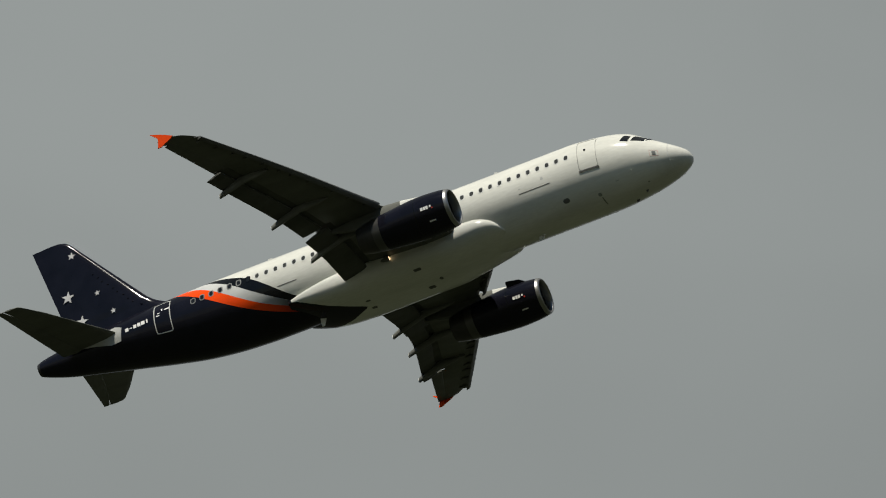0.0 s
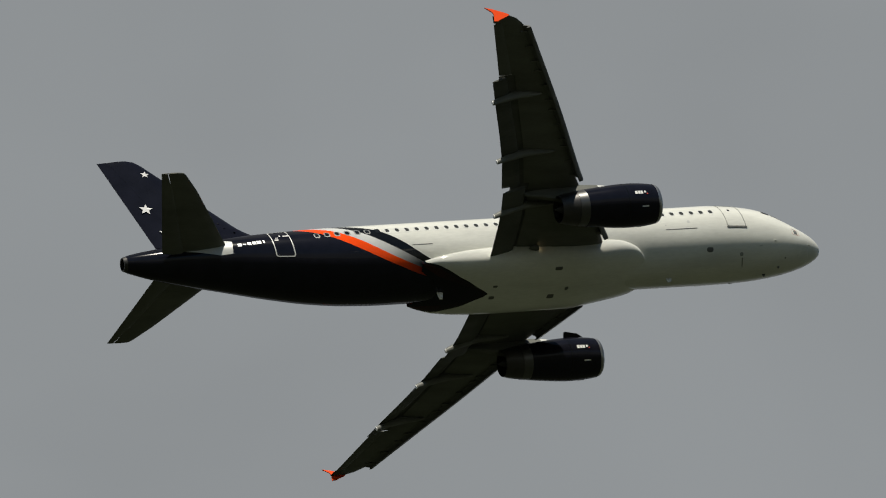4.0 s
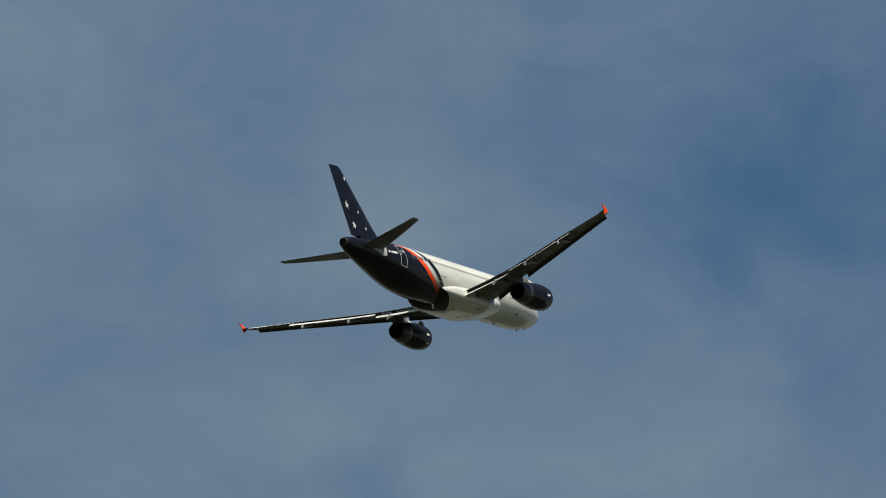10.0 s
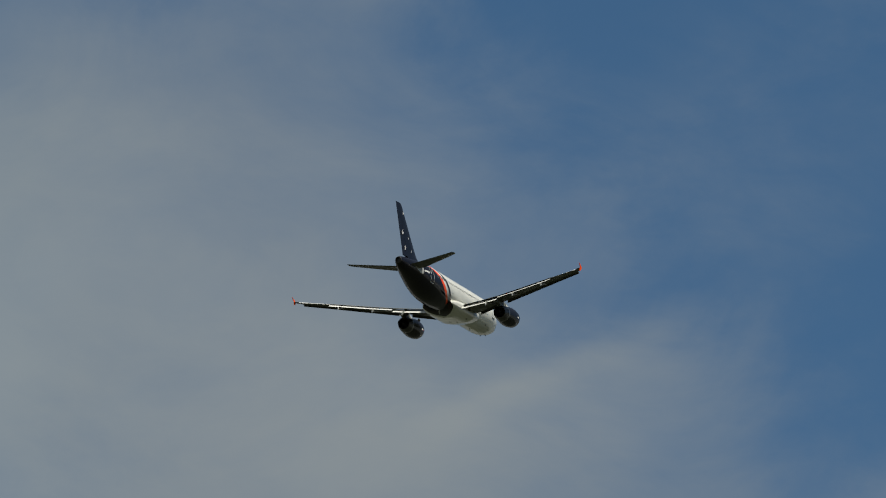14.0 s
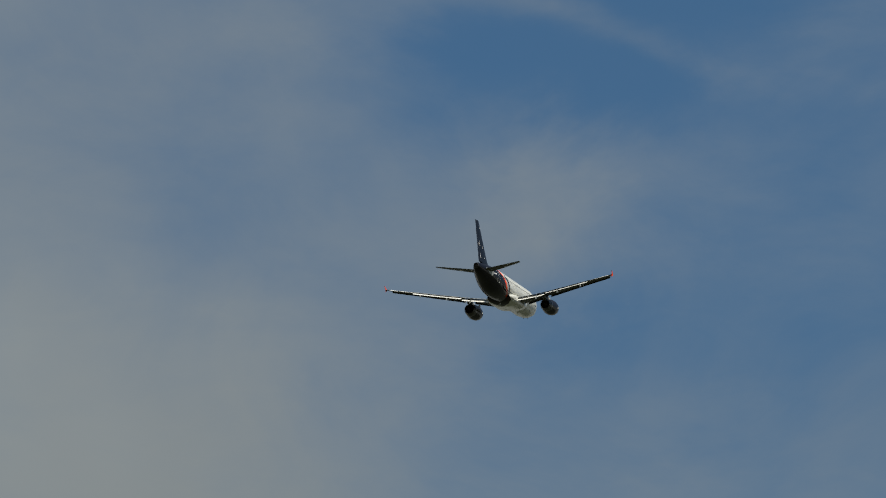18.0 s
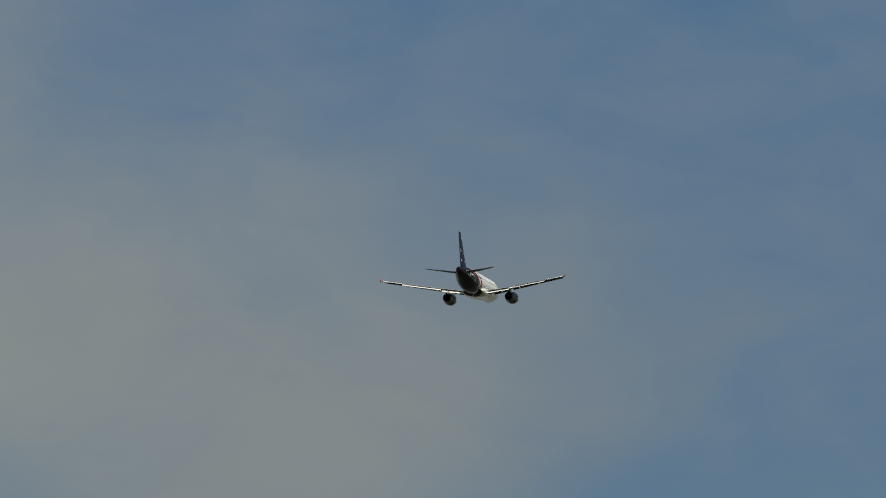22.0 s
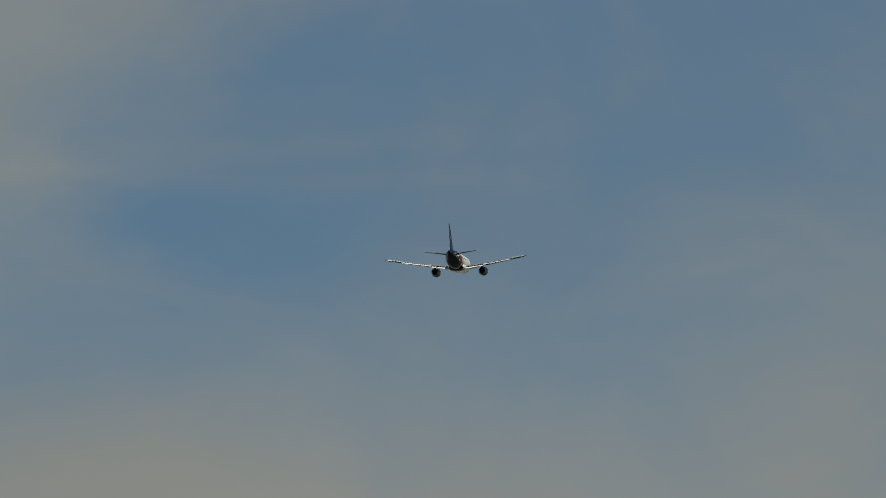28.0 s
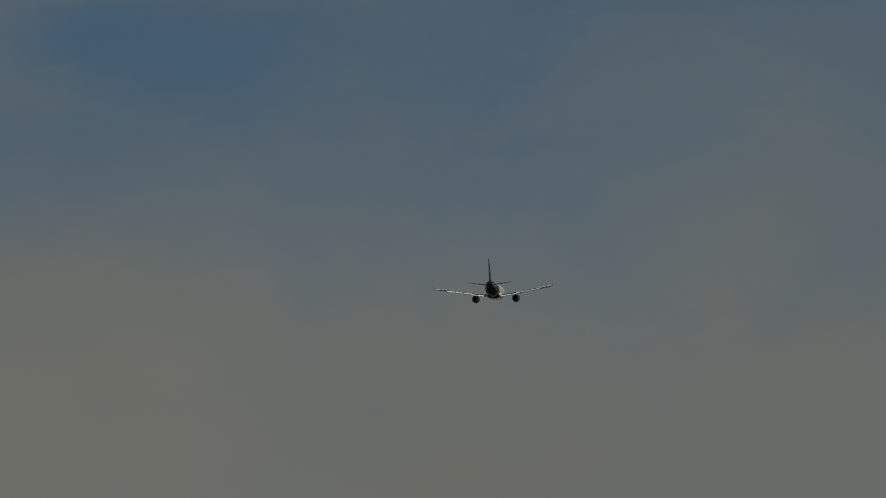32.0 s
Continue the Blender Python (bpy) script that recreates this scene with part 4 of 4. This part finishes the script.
def fin(plane):
    le = lambda z: float(np.interp(z, [1.6, 2.0, 2.25, 2.55, 2.9, 7.7, 7.85, 7.93], [29.1, 29.4, 29.82, 30.36, 30.82, 34.76, 34.95, 35.22]))
    te = curve([1.6, 7.93], [35.42, 36.93])
    hinge = lambda z: te(z) - 0.3 * (te(z) - (30.0 + (z - 1.6) * 0.8))
    st = [(z, le(z), hinge(z) + 0.02, 0.0, 0.1 * (te(z) - le(z)) * (0.85 if z < 2.6 else 1.0), 0.0) for z in (1.6, 2.0, 2.12, 2.25, 2.4, 2.55, 2.75, 3.0, 4.0, 5.0, 6.0, 7.0, 7.6, 7.85, 7.93)]
    sections = []
    for z, a, b, h, t, d in st:
        sections.append([at(a + (b - a) * u, v * t * 1.0, z) for u, v in [(u, abs(v) if i <= 14 else -abs(v) / 0.75) for i, (u, v) in enumerate(FOIL_BLUNT)]])
    tail = part("tail_fin", *skin(sections, True, (True, True)), FIN_NAVY, plane, "glossy navy-blue tail fin with white stars", 50)
    for z in np.arange(2.55, 5.6, 0.31):
        x = le(z) + 0.85 + 0.04 * math.sin(7 * z)
        for side in (1, -1):
            half = fin_half((x - le(z)) / (hinge(z) - le(z))) * 0.1 * (te(z) - le(z))
            rings = [[at(x + 1.6 * r * math.cos(a), side * (half + h), z + r * math.sin(a)) for a in np.linspace(0, 2 * math.pi, 8, endpoint=False)] for r, h in ((0.045, -0.01), (0.038, 0.012), (0.02, 0.026), (0.004, 0.03))]
            part("fastener", *skin(rings, True, (False, True)), FIN_NAVY, tail, "", 80)
    rud = []
    for z in (1.98, 3.0, 4.5, 6.0, 7.5, 7.93):
        a, b, t = hinge(z), te(z), 0.0245 * (te(z) - le(z))
        rud.append([at(a, t, z), at(a + 0.3 * (b - a), t * 0.8, z), at(b, 0.012, z), at(b, -0.012, z), at(a + 0.3 * (b - a), -t * 0.8, z), at(a, -t, z)])
    part("rudder", *skin(rud, True, (True, True)), NAVY, tail, "navy-blue rudder", 30)
    for s0, z0, r, turn in ((34.7, 6.89, 0.24, 12), (35.3, 4.57, 0.38, 12), (34.72, 2.86, 0.38, 12), (33.56, 4.15, 0.18, 0), (32.81, 2.76, 0.18, 0)):
        for side in (1, -1):
            c, d = math.cos(radians(turn)), math.sin(radians(turn))
            pts = [(u * c - v * d, u * d + v * c) for u, v in star(r)]

            def lay(u, v, w, side=side, s0=s0, z0=z0):
                z = z0 + v
                x = s0 + u
                a, b = le(z), hinge(z)
                f = min(1.0, max(0.0, (x - a) / (b - a)))
                half = fin_half(f) * 0.1 * (te(z) - a) * 1.0 if x < hinge(z) else 0.0245 * (te(z) - a)
                return at(x, side * (half + 0.012 + w), z)
            verts = [lay(u, v, -0.012) for u, v in pts] + [lay(u, v, 0.004) for u, v in pts] + [lay(0, 0, 0.004)]
            faces = [(i, (i + 1) % 10, 10 + (i + 1) % 10, 10 + i) for i in range(10)] + [(10 + i, 10 + (i + 1) % 10, 20) for i in range(10)]
            part("star", verts, faces, STAR_WHITE, tail, "white five-pointed star", 0)


def fin_half(u):
    """Half thickness of the fin's blunt-backed section, for unit thickness."""
    return 5 * (0.2969 * math.sqrt(u) - 0.126 * u - 0.3516 * u * u + 0.2843 * u**3 - 0.1036 * u**4) * 1.0 + 0.25 * u


FOIL_BLUNT = [(x, fin_half(x)) for x in [(1 - math.cos(math.pi * i / 14)) / 2 for i in range(15)]][::-1] + [(x, -0.75 * fin_half(x)) for x in [(1 - math.cos(math.pi * i / 14)) / 2 for i in range(15)]][1:]


def tailplane(plane, side):
    le = curve([0.3, 1.2, 6.05, 6.2, 6.24], [31.75, 32.36, 35.5, 35.66, 35.95])
    te = curve([0.3, 6.24], [35.62, 36.85])
    zz = lambda y: 0.75 + 0.115 * (y - 1.0)
    st = [(side * y, le(y), te(y) - 0.3 * (te(y) - le(y)), zz(y), 0.085 * (te(y) - le(y)), 0.0) for y in (0.3, 1.2, 3.0, 5.0, 6.05, 6.2, 6.24)]
    ob = part("tailplane", *aerofoils(st), WING_GREY, plane, "dark grey horizontal tailplane", 50)
    st = [(side * y, te(y) - 0.32 * (te(y) - le(y)), te(y), zz(y), 0.05 * (te(y) - le(y)), 0.0) for y in (0.95, 3.0, 5.0, 6.23)]
    part("elevator", *aerofoils(st), WING_GREY, ob, "dark grey elevator", 50)


def airliner():
    plane = new("airliner")
    tagged(plane, "white twin-engine airliner with navy tail and orange stripes, climbing away", "airplane")
    fuselage(plane)
    for side in (-1, 1):
        wing(plane, side)
        engine(plane, side)
        tailplane(plane, side)
    fin(plane)
    return plane


ground()
plane = airliner()

# seconds, place, bank to the left wing up, pitch, heading
FLIGHT = [(0, -411.00, -52.08, 212.56, 1.22, 10.33, 71.84), (0.5, -397.26, -17.40, 216.79, -0.19, 10.82, 71.38), (1, -383.61, 17.17, 221.34, -1.95, 11.30, 71.05),
    (1.5, -370.03, 51.65, 226.23, -3.84, 11.80, 70.75), (2, -356.60, 86.03, 231.44, -5.83, 12.36, 70.58), (2.5, -343.37, 120.34, 236.95, -7.38, 12.86, 70.51),
    (3, -330.34, 154.61, 242.80, -8.31, 13.48, 70.59), (3.5, -317.45, 188.86, 249.01, -9.28, 14.13, 70.97), (4, -304.81, 223.13, 255.57, -10.56, 14.70, 71.44),
    (4.5, -292.46, 257.49, 262.45, -11.63, 15.30, 72.14), (5, -280.48, 291.91, 269.60, -12.20, 15.95, 72.77), (5.5, -268.97, 326.43, 276.96, -12.47, 16.55, 73.40),
    (6, -257.91, 361.04, 284.55, -12.59, 17.02, 74.09), (6.5, -247.32, 395.74, 292.41, -12.75, 17.26, 74.92), (7, -237.25, 430.57, 300.46, -13.03, 17.25, 75.88),
    (7.5, -227.75, 465.59, 308.66, -13.19, 16.85, 76.90), (8, -218.81, 500.76, 316.94, -12.61, 16.66, 77.92), (8.5, -210.48, 536.02, 325.27, -11.39, 16.98, 78.67),
    (9, -202.68, 571.45, 333.59, -9.74, 17.48, 79.46), (9.5, -195.38, 607.15, 341.84, -7.90, 17.87, 80.19), (10, -188.54, 643.06, 349.97, -6.19, 17.82, 80.67),
    (10.5, -182.11, 679.12, 357.96, -4.56, 16.93, 81.28), (11, -176.05, 715.42, 365.76, -3.56, 15.78, 81.78), (11.5, -170.32, 752.00, 373.36, -2.77, 14.88, 82.20),
    (12, -164.83, 788.86, 380.72, -2.08, 14.26, 82.52), (12.5, -159.52, 825.99, 387.86, -1.55, 13.82, 82.67), (13, -154.37, 863.36, 394.72, -1.12, 13.40, 82.70),
    (13.5, -149.32, 900.97, 401.25, -0.78, 12.97, 82.48), (14.5, -139.46, 976.70, 413.58, -0.03, 12.58, 82.27), (15.5, -129.76, 1053.04, 424.99, 0.60, 12.34, 82.47),
    (16, -124.93, 1091.46, 430.39, 0.76, 12.10, 82.67), (16.5, -120.09, 1129.97, 435.63, 0.80, 11.81, 82.80), (17, -115.25, 1168.62, 440.73, 0.72, 11.58, 82.77),
    (17.5, -110.41, 1207.39, 445.73, 0.56, 11.38, 82.68), (18, -105.58, 1246.32, 450.66, 0.40, 11.20, 82.56), (18.5, -100.80, 1285.39, 455.54, 0.25, 11.00, 82.56),
    (19, -96.02, 1324.69, 460.38, 0.16, 10.85, 82.63), (19.5, -91.18, 1364.27, 465.20, 0.15, 10.77, 82.73), (20, -86.36, 1404.15, 470.01, 0.27, 10.81, 82.73),
    (20.5, -81.62, 1444.34, 474.82, 0.51, 11.08, 82.72), (21, -76.91, 1484.90, 479.64, 0.70, 11.42, 82.69), (21.5, -72.18, 1525.90, 484.44, 0.83, 11.74, 82.78),
    (22, -67.47, 1567.33, 489.27, 0.91, 11.82, 82.86), (22.5, -62.83, 1609.22, 494.18, 0.92, 11.77, 83.02), (23, -58.24, 1651.55, 499.12, 0.85, 11.68, 83.23),
    (23.5, -53.70, 1694.32, 504.08, 0.69, 11.47, 83.38), (24, -49.21, 1737.56, 509.06, 0.53, 11.17, 83.62), (24.5, -44.76, 1781.30, 514.03, 0.40, 10.96, 83.86),
    (25, -40.38, 1825.50, 519.01, 0.34, 10.83, 84.16), (25.5, -36.09, 1870.16, 524.03, 0.31, 10.79, 84.41), (26.5, -27.66, 1960.78, 534.05, 0.11, 10.53, 84.64),
    (27.5, -19.49, 2053.23, 544.06, -0.21, 10.53, 84.68), (28, -15.52, 2100.18, 549.10, -0.37, 10.75, 84.74), (28.5, -11.58, 2147.65, 554.14, -0.55, 10.84, 84.82),
    (29, -7.70, 2195.60, 559.18, -0.71, 10.79, 84.96), (29.5, -3.90, 2244.00, 564.20, -0.76, 10.68, 85.14), (30, -0.17, 2292.91, 569.25, -0.72, 10.57, 85.30),
    (30.5, 3.47, 2342.35, 574.38, -0.66, 10.49, 85.34), (31, 7.05, 2392.32, 579.52, -0.57, 10.44, 85.26), (31.5, 10.59, 2442.81, 584.62, -0.46, 10.30, 85.16),
    (32, 14.08, 2493.82, 589.70, -0.43, 10.05, 85.02)]


def motions():
    walk(plane, [(t, pose(x, y, z, bank, -pitch, turn)) for t, x, y, z, bank, pitch, turn in FLIGHT])


motions()
